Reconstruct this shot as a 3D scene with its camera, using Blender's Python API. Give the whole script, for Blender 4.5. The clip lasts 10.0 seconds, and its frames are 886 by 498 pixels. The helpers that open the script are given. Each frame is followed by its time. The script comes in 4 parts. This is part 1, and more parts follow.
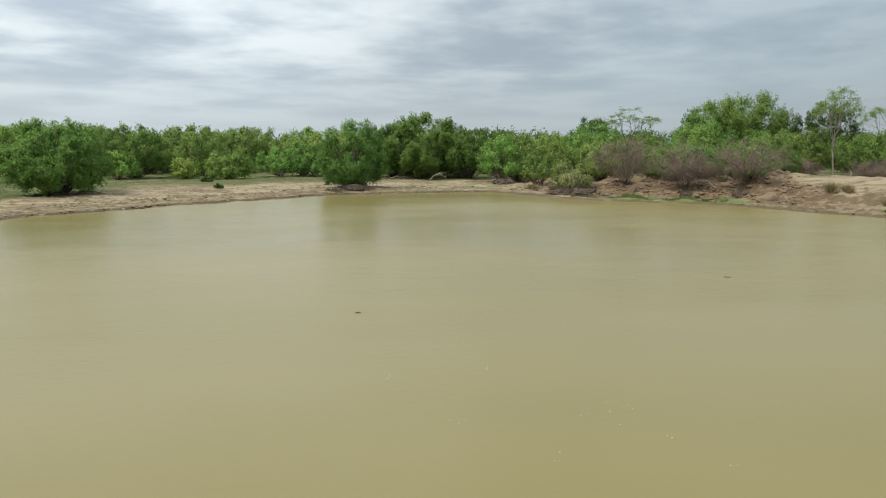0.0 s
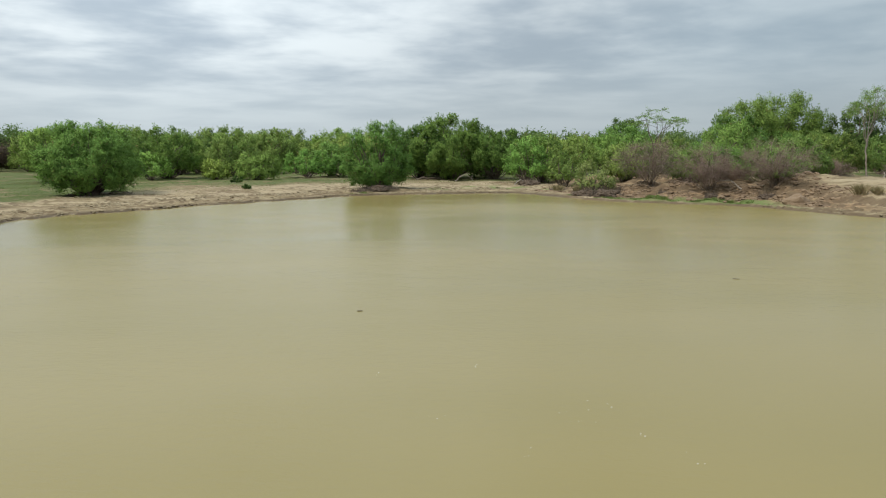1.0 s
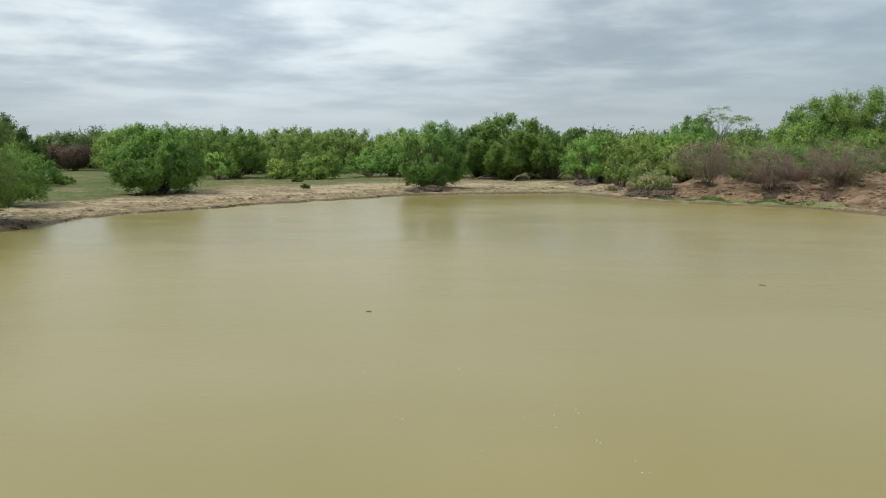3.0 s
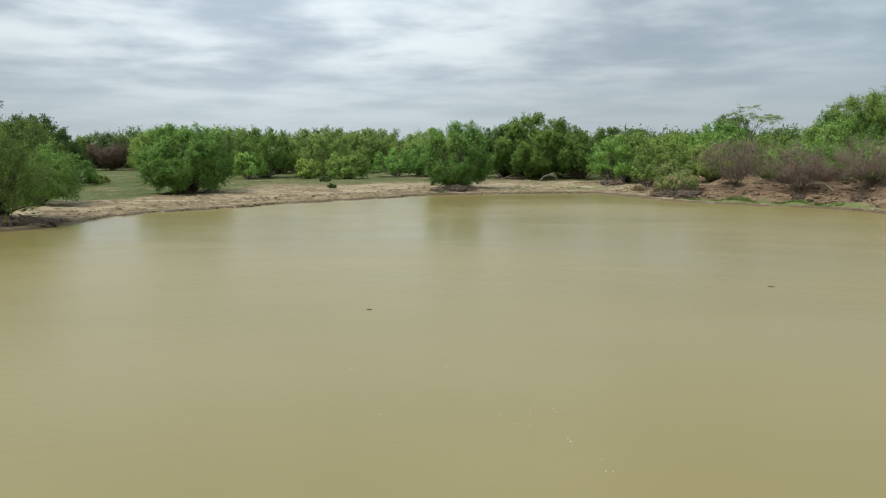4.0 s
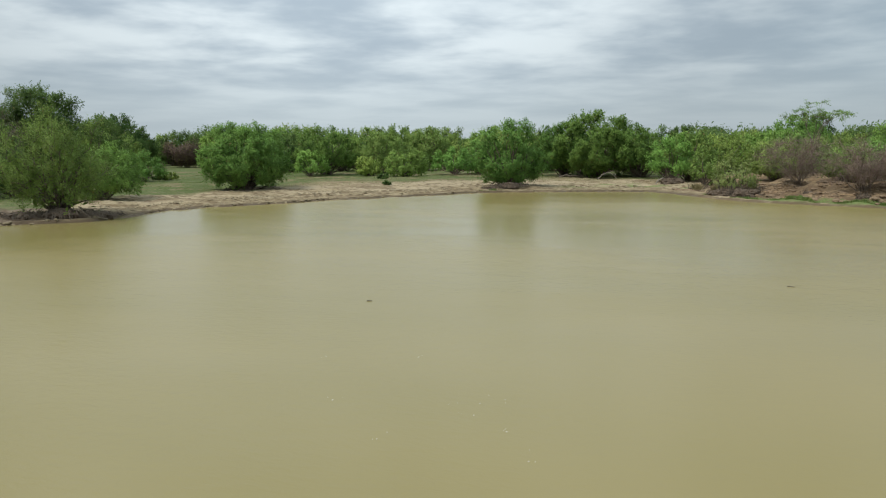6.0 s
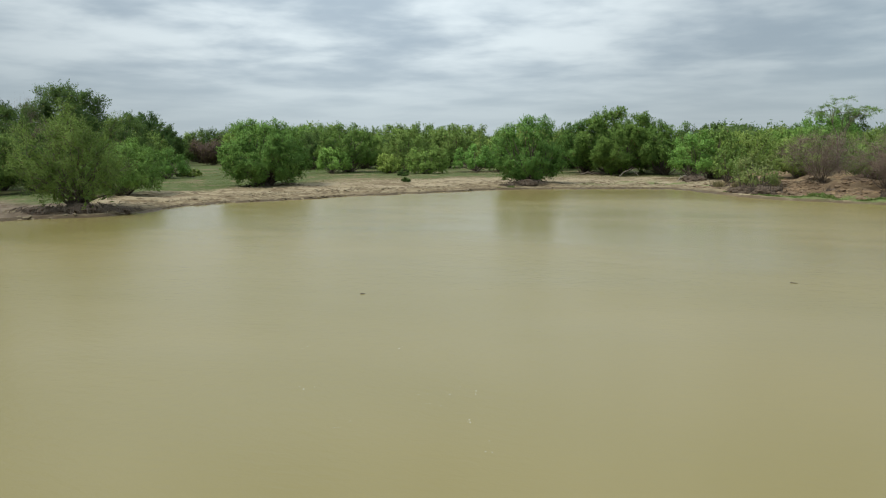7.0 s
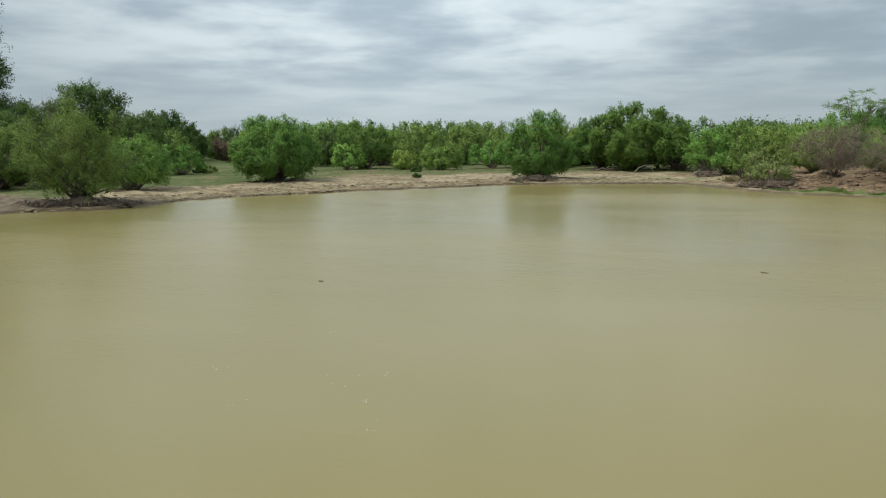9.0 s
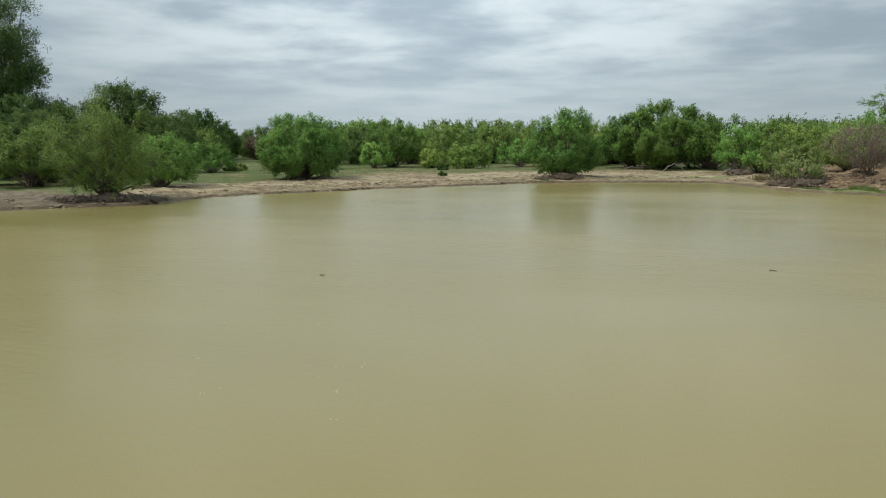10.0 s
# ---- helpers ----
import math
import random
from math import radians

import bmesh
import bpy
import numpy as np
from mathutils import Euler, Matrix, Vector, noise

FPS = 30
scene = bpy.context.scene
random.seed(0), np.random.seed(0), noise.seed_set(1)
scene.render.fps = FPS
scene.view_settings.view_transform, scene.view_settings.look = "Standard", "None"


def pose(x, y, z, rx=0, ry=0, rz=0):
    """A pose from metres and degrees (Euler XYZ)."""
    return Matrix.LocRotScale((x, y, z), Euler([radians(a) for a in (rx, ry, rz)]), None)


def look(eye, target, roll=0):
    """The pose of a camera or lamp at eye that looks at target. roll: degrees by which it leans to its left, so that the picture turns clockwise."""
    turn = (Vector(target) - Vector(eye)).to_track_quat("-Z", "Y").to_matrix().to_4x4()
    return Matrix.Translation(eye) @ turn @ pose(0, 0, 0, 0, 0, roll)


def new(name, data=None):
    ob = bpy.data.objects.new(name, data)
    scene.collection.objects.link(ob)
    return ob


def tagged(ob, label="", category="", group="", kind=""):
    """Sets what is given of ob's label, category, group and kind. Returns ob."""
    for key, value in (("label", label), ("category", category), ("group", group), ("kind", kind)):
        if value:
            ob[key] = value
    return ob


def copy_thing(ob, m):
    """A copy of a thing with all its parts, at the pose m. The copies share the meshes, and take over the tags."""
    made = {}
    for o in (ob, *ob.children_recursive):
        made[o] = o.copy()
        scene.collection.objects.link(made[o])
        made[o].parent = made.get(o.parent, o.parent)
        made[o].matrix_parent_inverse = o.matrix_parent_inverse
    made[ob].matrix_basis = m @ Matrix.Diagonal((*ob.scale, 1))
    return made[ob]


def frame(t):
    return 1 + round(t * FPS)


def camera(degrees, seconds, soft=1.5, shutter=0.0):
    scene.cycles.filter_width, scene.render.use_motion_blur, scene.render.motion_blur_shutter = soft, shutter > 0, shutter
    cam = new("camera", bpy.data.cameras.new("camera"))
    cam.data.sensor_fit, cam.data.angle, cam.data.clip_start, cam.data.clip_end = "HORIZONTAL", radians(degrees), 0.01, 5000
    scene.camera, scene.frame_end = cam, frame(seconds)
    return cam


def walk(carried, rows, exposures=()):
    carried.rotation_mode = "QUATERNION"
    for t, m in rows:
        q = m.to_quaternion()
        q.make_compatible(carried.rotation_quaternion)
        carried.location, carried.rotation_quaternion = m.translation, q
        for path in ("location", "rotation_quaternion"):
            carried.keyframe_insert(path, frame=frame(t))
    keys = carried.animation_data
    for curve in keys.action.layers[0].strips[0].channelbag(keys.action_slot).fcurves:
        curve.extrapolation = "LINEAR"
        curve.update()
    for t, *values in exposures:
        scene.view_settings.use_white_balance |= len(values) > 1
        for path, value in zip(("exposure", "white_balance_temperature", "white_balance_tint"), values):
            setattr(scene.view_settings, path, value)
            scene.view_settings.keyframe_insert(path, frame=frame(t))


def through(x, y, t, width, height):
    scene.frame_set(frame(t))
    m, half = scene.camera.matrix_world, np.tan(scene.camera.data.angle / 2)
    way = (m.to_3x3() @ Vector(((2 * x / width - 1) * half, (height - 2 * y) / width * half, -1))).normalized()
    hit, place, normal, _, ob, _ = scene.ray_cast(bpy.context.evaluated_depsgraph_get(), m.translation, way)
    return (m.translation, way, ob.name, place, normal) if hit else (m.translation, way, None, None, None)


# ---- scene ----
cam = camera(62.22, 10.0, soft=1.12)
# seconds, eye, then yaw to the left, pitch and roll in degrees
ROWS = [
    (0.0, 0.000, 0.000, 5.997, 0.018, -7.914, -0.010),
    (0.5, 0.628, -0.200, 5.990, 1.280, -7.858, -0.056),
    (1.0, 1.184, -0.350, 6.014, 2.586, -7.842, -0.055),
    (1.5, 1.775, -0.426, 6.062, 3.931, -7.852, -0.076),
    (2.0, 2.416, -0.506, 6.171, 5.344, -7.888, -0.054),
    (2.5, 3.002, -0.532, 6.217, 6.739, -7.928, -0.123),
    (4.0, 4.915, -0.545, 6.229, 10.823, -7.950, -0.286),
    (4.5, 5.691, -0.459, 6.220, 12.106, -7.977, -0.256),
    (5.0, 6.379, -0.353, 6.202, 13.527, -7.969, -0.273),
    (5.5, 7.081, -0.241, 6.135, 14.902, -7.974, -0.314),
    (7.0, 8.999, 0.366, 5.821, 18.731, -8.122, -0.300),
    (7.5, 9.709, 0.691, 5.702, 18.773, -8.141, -0.336),
    (8.0, 10.362, 0.944, 5.540, 18.743, -8.151, -0.413),
    (8.5, 10.949, 1.212, 5.430, 19.710, -8.177, -0.463),
    (9.0, 11.553, 1.482, 5.321, 21.060, -8.190, -0.459),
    (9.5, 12.158, 1.755, 5.194, 22.420, -8.192, -0.436),
    (10.0, 12.771, 1.990, 5.136, 23.758, -8.218, -0.464),
]


def eye_pose(x, y, z, yaw, pitch, roll):
    return pose(x, y, z, 0, 0, yaw) @ pose(0, 0, 0, 90 + pitch) @ pose(0, 0, 0, 0, 0, roll)


walk(cam, [(row[0], eye_pose(*row[1:])) for row in ROWS], [(0.0, 0.05, 6500, 10), (5.0, -0.02, 6440, 9), (10.0, -0.13, 6350, 7.2)])

# ---- world, sun, exposure ----
SUN_AZ, SUN_EL = -132.0, 57.0      # degrees clockwise from +y, and above the horizon
THIN_AZ = -23.0                   # where the cloud is thinnest

world = bpy.data.worlds.new("overcast_sky")
scene.world = world
world.use_nodes = True
wt = world.node_tree
wt.nodes.clear()


def nd(tree, kind, **values):
    node = tree.nodes.new(kind)
    for key, value in values.items():
        if key in node.inputs:
            node.inputs[key].default_value = value
    return node


def op(tree, kind, a, b=None, c=None, clamp=False):
    node = tree.nodes.new("ShaderNodeMath")
    node.operation, node.use_clamp = kind, clamp
    for slot, value in zip(node.inputs, (a, b, c)):
        if value is None:
            continue
        if isinstance(value, (int, float)):
            slot.default_value = value
        else:
            tree.links.new(value, slot)
    return node.outputs[0]


def mixed(tree, fac, a, b, blend="MIX"):
    node = tree.nodes.new("ShaderNodeMix")
    node.data_type, node.blend_type = "RGBA", blend
    for slot, value in ((node.inputs[0], fac), (node.inputs[6], a), (node.inputs[7], b)):
        if isinstance(value, (int, float)):
            slot.default_value = value
        elif isinstance(value, tuple):
            slot.default_value = (*value, 1.0)
        else:
            tree.links.new(value, slot)
    return node.outputs[2]


def spread(tree, value, lo, hi, a=0.0, b=1.0, smooth=True):
    node = tree.nodes.new("ShaderNodeMapRange")
    node.interpolation_type = "SMOOTHSTEP" if smooth else "LINEAR"
    tree.links.new(value, node.inputs[0])
    for n, v in zip(range(1, 5), (lo, hi, a, b)):
        node.inputs[n].default_value = v
    return node.outputs[0]


def noise_tex(tree, vector, scale, detail=4.0, rough=0.55, distort=0.0):
    node = tree.nodes.new("ShaderNodeTexNoise")
    if vector is not None:
        tree.links.new(vector, node.inputs["Vector"])
    node.inputs["Scale"].default_value, node.inputs["Detail"].default_value = scale, detail
    node.inputs["Roughness"].default_value, node.inputs["Distortion"].default_value = rough, distort
    return node.outputs[0]


def stretched(tree, vector, x, y, z, rz=0.0, shift=(0.0, 0.0, 0.0)):
    node = tree.nodes.new("ShaderNodeMapping")
    node.inputs["Scale"].default_value = (x, y, z)
    node.inputs["Rotation"].default_value = (0, 0, radians(rz))
    node.inputs["Location"].default_value = shift
    tree.links.new(vector, node.inputs["Vector"])
    return node.outputs[0]


def build_sky():
    t, link = wt, wt.links.new
    sky = t.nodes.new("ShaderNodeTexSky")
    sky.sky_type, sky.sun_disc = "NISHITA", False
    sky.sun_elevation, sky.sun_rotation = radians(SUN_EL), radians(SUN_AZ % 360)
    coord = t.nodes.new("ShaderNodeTexCoord").outputs["Generated"]
    sep = t.nodes.new("ShaderNodeSeparateXYZ")
    link(coord, sep.inputs[0])
    # bands that run level round the sky: the compass way, and the height on a scale that widens upwards
    level = t.nodes.new("ShaderNodeVectorMath")
    level.operation = "MULTIPLY"
    link(coord, level.inputs[0])
    level.inputs[1].default_value = (1, 1, 0)
    way = t.nodes.new("ShaderNodeVectorMath")
    way.operation = "NORMALIZE"
    link(level.outputs[0], way.inputs[0])
    rise = op(t, "LOGARITHM", op(t, "ADD", op(t, "ABSOLUTE", sep.outputs[2]), 0.06), math.e)
    lift = t.nodes.new("ShaderNodeCombineXYZ")
    link(rise, lift.inputs[2])
    dome = t.nodes.new("ShaderNodeVectorMath")
    dome.operation = "ADD"
    link(way.outputs[0], dome.inputs[0])
    link(lift.outputs[0], dome.inputs[1])
    layer = dome.outputs[0]
    broad = noise_tex(t, stretched(t, layer, 2.6, 2.6, 3.0, 0, (3.1, 0.4, 0)), 1.0, 2.0, 0.45, 0.1)
    puffs = noise_tex(t, stretched(t, layer, 7.6, 7.6, 6.6, 0, (1.7, 5.2, 2.0)), 1.0, 4.5, 0.52, 0.12)
    cover = op(t, "ADD", op(t, "MULTIPLY", broad, 0.4), op(t, "MULTIPLY", puffs, 0.66))
    light = spread(t, cover, 0.37, 0.70)
    cloud = mixed(t, light, (0.372, 0.44, 0.50), (0.685, 0.748, 0.775))
    # the cloud is thin on one side, and the zenith is brighter than the horizon
    thin_way = Vector((math.sin(radians(THIN_AZ)) * math.cos(radians(25)), math.cos(radians(THIN_AZ)) * math.cos(radians(25)), math.sin(radians(25))))
    dot = t.nodes.new("ShaderNodeVectorMath")
    dot.operation = "DOT_PRODUCT"
    link(coord, dot.inputs[0])
    dot.inputs[1].default_value = thin_way
    glow = op(t, "MULTIPLY", spread(t, dot.outputs["Value"], 0.5, 0.9, 0.8, 1.0), spread(t, dot.outputs["Value"], 0.84, 1.0, 0.97, 1.36))
    zenith = spread(t, sep.outputs[2], 0.12, 0.9, 1.0, 2.2)
    gain = op(t, "MULTIPLY", op(t, "MULTIPLY", glow, zenith), spread(t, sep.outputs[2], 0.0, 0.16, 0.92, 1.0))
    cloud = mixed(t, spread(t, dot.outputs["Value"], 0.95, 0.65, 0.0, 0.5), cloud, (0.44, 0.57, 0.655))
    cloud = mixed(t, spread(t, sep.outputs[2], 0.13, 0.02, 0.0, 0.75), cloud, (0.50, 0.575, 0.62))
    back_cloud = nd(t, "ShaderNodeBackground")
    link(cloud, back_cloud.inputs[0])
    link(gain, back_cloud.inputs[1])
    back_sky = nd(t, "ShaderNodeBackground", Strength=0.1)
    link(sky.outputs[0], back_sky.inputs[0])
    mix = t.nodes.new("ShaderNodeMixShader")
    mix.inputs[0].default_value = 0.93
    link(back_sky.outputs[0], mix.inputs[1])
    link(back_cloud.outputs[0], mix.inputs[2])
    out = t.nodes.new("ShaderNodeOutputWorld")
    link(mix.outputs[0], out.inputs[0])


build_sky()

sun = new("sun", bpy.data.lights.new("sun", "SUN"))
sun.data.energy, sun.data.angle, sun.data.color = 2.85, radians(20), (1.0, 0.96, 0.9)
sun.matrix_world = look((0, 0, 60), (-math.sin(radians(SUN_AZ)) * 60, -math.cos(radians(SUN_AZ)) * 60, 60 - 60 * math.tan(radians(SUN_EL))))

# ---- materials ----


def material(name):
    mat = bpy.data.materials.new(name)
    mat.use_nodes = True
    tree = mat.node_tree
    return mat, tree, tree.nodes["Principled BSDF"], tree.nodes["Material Output"]


def object_coords(tree):
    return tree.nodes.new("ShaderNodeTexCoord").outputs["Object"]


def bump(tree, bsdf, height, distance, strength=1.0):
    node = tree.nodes.new("ShaderNodeBump")
    node.inputs["Distance"].default_value, node.inputs["Strength"].default_value = distance, strength
    tree.links.new(height, node.inputs["Height"])
    tree.links.new(node.outputs[0], bsdf.inputs["Normal"])


def leaf_material(name, dark, light, dry=(0.2, 0.17, 0.06), dryness=0.02, through=0.34):
    mat, t, bsdf, out = material(name)
    geo = t.nodes.new("ShaderNodeNewGeometry")
    info = t.nodes.new("ShaderNodeObjectInfo")
    co = object_coords(t)
    patch = noise_tex(t, co, 0.8, 3.0)
    fac = op(t, "ADD", op(t, "MULTIPLY", geo.outputs["Random Per Island"], 0.35), op(t, "MULTIPLY", spread(t, patch, 0.32, 0.68), 0.65))
    col = mixed(t, fac, dark, light)
    hue = t.nodes.new("ShaderNodeHueSaturation")
    t.links.new(spread(t, info.outputs["Random"], 0, 1, 0.485, 0.515, False), hue.inputs["Hue"])
    t.links.new(spread(t, info.outputs["Random"], 0, 1, 1.15, 0.88, False), hue.inputs["Value"])
    t.links.new(col, hue.inputs["Color"])
    old = op(t, "LESS_THAN", op(t, "FRACT", op(t, "MULTIPLY", geo.outputs["Random Per Island"], 7.31)), dryness)
    col = mixed(t, old, hue.outputs[0], dry)
    t.links.new(col, bsdf.inputs["Base Color"])
    bsdf.inputs["Roughness"].default_value = 0.65
    bsdf.inputs["Specular IOR Level"].default_value = 0.12
    glow = t.nodes.new("ShaderNodeBsdfTranslucent")
    t.links.new(mixed(t, 0.5, col, (0.24, 0.38, 0.09)), glow.inputs[0])
    mix = t.nodes.new("ShaderNodeMixShader")
    mix.inputs[0].default_value = through
    t.links.new(bsdf.outputs[0], mix.inputs[1])
    t.links.new(glow.outputs[0], mix.inputs[2])
    t.links.new(mix.outputs[0], out.inputs["Surface"])
    return mat


def bark_material(name, dark, light):
    mat, t, bsdf, out = material(name)
    co = object_coords(t)
    grain = noise_tex(t, stretched(t, co, 1, 1, 0.25), 9.0, 5.0, 0.65)
    blot = noise_tex(t, co, 1.1, 3.0)
    fac = op(t, "ADD", op(t, "MULTIPLY", grain, 0.6), op(t, "MULTIPLY", blot, 0.4))
    t.links.new(mixed(t, spread(t, fac, 0.35, 0.65), dark, light), bsdf.inputs["Base Color"])
    bsdf.inputs["Roughness"].default_value = 0.9
    bump(t, bsdf, grain, 0.02)
    return mat


LEAF = leaf_material("leaf_green", (0.095, 0.178, 0.040), (0.300, 0.469, 0.106))
LEAF_DEEP = leaf_material("leaf_deep_green", (0.063, 0.121, 0.027), (0.219, 0.338, 0.072))
LEAF_LIME = leaf_material("leaf_yellow_green", (0.164, 0.240, 0.049), (0.419, 0.543, 0.129), dryness=0.03)
LEAF_DARK = leaf_material("leaf_dark_green", (0.036, 0.07, 0.021), (0.115, 0.185, 0.05))
LEAF_OLIVE = leaf_material("leaf_olive", (0.122, 0.184, 0.045), (0.339, 0.452, 0.115), dryness=0.03)
LEAF_MOSS = leaf_material("leaf_moss_green", (0.082, 0.127, 0.030), (0.280, 0.368, 0.088), dryness=0.03)
LEAF_BRIGHT = leaf_material("leaf_fresh_green", (0.117, 0.234, 0.047), (0.332, 0.548, 0.123))
LEAF_PALE = leaf_material("leaf_pale_green", (0.166, 0.208, 0.069), (0.354, 0.410, 0.144), dryness=0.04)
LEAF_DRY = leaf_material("leaf_dry_brown", (0.165, 0.118, 0.093), (0.30, 0.22, 0.18), dryness=0.1, through=0.15)
LEAF_FAR = leaf_material("leaf_woodland", (0.07, 0.115, 0.042), (0.205, 0.285, 0.095))
LEAF_BRUSH = leaf_material("leaf_reddish_brush", (0.20, 0.125, 0.095), (0.34, 0.225, 0.175), dryness=0.0, through=0.15)
LEAF_RUST = leaf_material("leaf_rust", (0.10, 0.065, 0.055), (0.18, 0.115, 0.10), dryness=0.1, through=0.15)
GRASS = leaf_material("grass_green", (0.08, 0.105, 0.032), (0.15, 0.17, 0.058), dry=(0.26, 0.22, 0.11), dryness=0.14)
GRASS_BRIGHT = leaf_material("grass_fresh_green", (0.099, 0.142, 0.040), (0.198, 0.257, 0.077), dryness=0.12)
BARK = bark_material("bark_grey_brown", (0.07, 0.05, 0.035), (0.19, 0.15, 0.11))
BARK_PALE = bark_material("bark_pale", (0.16, 0.13, 0.10), (0.36, 0.31, 0.25))
TWIG_DRY = bark_material("twig_dry_mauve", (0.18, 0.126, 0.096), (0.33, 0.24, 0.19))

TWIG_RUST = bark_material("twig_rust", (0.12, 0.07, 0.06), (0.24, 0.15, 0.13))
ROOT = bark_material("root_dark", (0.055, 0.04, 0.028), (0.14, 0.108, 0.078))


def ground_material():
    mat, t, bsdf, out = material("lakeside_soil")
    co = object_coords(t)

    def zone(name):
        node = t.nodes.new("ShaderNodeAttribute")
        node.attribute_name = name
        return node.outputs["Fac"]
    big, mid, fine = noise_tex(t, co, 0.09, 4.0), noise_tex(t, co, 0.55, 5.0, 0.6), noise_tex(t, co, 3.5, 5.0, 0.65)
    cracks = noise_tex(t, stretched(t, co, 0.5, 2.2, 1, 25), 0.8, 5.0, 0.65, 0.6)
    sand = mixed(t, spread(t, mid, 0.35, 0.65), (0.205, 0.158, 0.086), (0.345, 0.277, 0.165))
    flats = op(t, "MULTIPLY", zone("flat"), spread(t, noise_tex(t, stretched(t, co, 0.16, 0.5, 1, 32), 1.0, 4.0, 0.6), 0.42, 0.56))
    sand = mixed(t, op(t, "MULTIPLY", spread(t, cracks, 0.49, 0.60), 0.82), sand, (0.13, 0.09, 0.05))
    sand = mixed(t, flats, sand, mixed(t, spread(t, fine, 0.3, 0.7), (0.315, 0.25, 0.152), (0.43, 0.35, 0.228)))
    trodden = spread(t, noise_tex(t, stretched(t, co, 0.22, 0.6, 1, 32, (4, 7, 0)), 1.0, 5.0, 0.62, 0.5), 0.5, 0.62)
    sand = mixed(t, op(t, "MULTIPLY", trodden, 0.6), sand, (0.155, 0.108, 0.062))
    red = mixed(t, spread(t, cracks, 0.35, 0.62), (0.335, 0.222, 0.122), (0.15, 0.092, 0.052))
    soil = mixed(t, op(t, "MULTIPLY", zone("red"), spread(t, mid, 0.25, 0.6)), sand, red)
    soil = mixed(t, op(t, "MULTIPLY", spread(t, fine, 0.4, 0.7), 0.35), soil, (0.24, 0.17, 0.10))
    # left bank: browner soil, with the shade of the trees put into its colour
    soil = mixed(t, op(t, "MULTIPLY", zone("shaded_bank"), 0.85), soil, mixed(t, spread(t, mid, 0.35, 0.65), (0.10, 0.073, 0.052), (0.19, 0.145, 0.105)))
    # steep faces: exposed earth, with the dimness of the risers coloured in too
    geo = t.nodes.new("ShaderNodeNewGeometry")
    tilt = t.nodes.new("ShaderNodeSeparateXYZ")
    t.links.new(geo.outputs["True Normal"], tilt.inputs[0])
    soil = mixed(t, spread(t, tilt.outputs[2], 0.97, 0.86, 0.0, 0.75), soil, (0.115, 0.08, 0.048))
    turf = mixed(t, spread(t, fine, 0.3, 0.7), (0.06, 0.084, 0.024), (0.115, 0.138, 0.042))
    turf = mixed(t, spread(t, mid, 0.5, 0.75), turf, (0.155, 0.14, 0.07))
    cover = op(t, "MULTIPLY", zone("grass"), spread(t, op(t, "ADD", op(t, "MULTIPLY", big, 0.5), op(t, "MULTIPLY", mid, 0.5)), 0.36, 0.55), clamp=True)
    col = mixed(t, cover, soil, turf)
    moss = op(t, "MULTIPLY", zone("moss"), spread(t, op(t, "ADD", op(t, "MULTIPLY", mid, 0.6), op(t, "MULTIPLY", fine, 0.4)), 0.36, 0.52))
    col = mixed(t, moss, col, mixed(t, fine, (0.085, 0.125, 0.032), (0.17, 0.215, 0.07)))
    wet = zone("wet")
    col = mixed(t, op(t, "MULTIPLY", wet, 0.9), col, (0.085, 0.06, 0.035))
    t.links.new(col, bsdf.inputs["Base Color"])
    t.links.new(spread(t, wet, 0, 1, 0.93, 0.62), bsdf.inputs["Roughness"])
    bsdf.inputs["Specular IOR Level"].default_value = 0.18
    bump(t, bsdf, op(t, "ADD", op(t, "MULTIPLY", mid, 0.7), op(t, "ADD", op(t, "MULTIPLY", fine, 0.25), op(t, "MULTIPLY", cracks, 0.5))), 0.35)
    return mat


def water_material():
    mat, t, bsdf, out = material("turbid_water")
    co = object_coords(t)
    murk = noise_tex(t, stretched(t, co, 0.02, 0.035, 1, 15), 1.0, 3.0)
    t.links.new(mixed(t, spread(t, murk, 0.3, 0.7), (0.214, 0.174, 0.061), (0.258, 0.202, 0.074)), bsdf.inputs["Base Color"])
    bsdf.inputs["IOR"].default_value = 1.33
    bsdf.inputs["Specular IOR Level"].default_value = 0.41
    ripple = noise_tex(t, stretched(t, co, 0.8, 1.6, 1, -12), 2.6, 4.0, 0.6, 0.4)
    swell = noise_tex(t, stretched(t, co, 0.5, 1.0, 1, 10), 0.35, 2.0)
    calm = spread(t, noise_tex(t, stretched(t, co, 0.03, 0.05, 1, 5, (9, 2, 0)), 1.0, 3.0), 0.35, 0.65, 0.35, 1.0)
    t.links.new(spread(t, calm, 0.35, 1.0, 0.19, 0.27), bsdf.inputs["Roughness"])
    bump(t, bsdf, op(t, "MULTIPLY", op(t, "ADD", op(t, "MULTIPLY", ripple, 0.25), op(t, "MULTIPLY", swell, 0.42)), calm), 0.075)
    return mat


SOIL, WATER = ground_material(), water_material()

# ---- mesh helpers ----


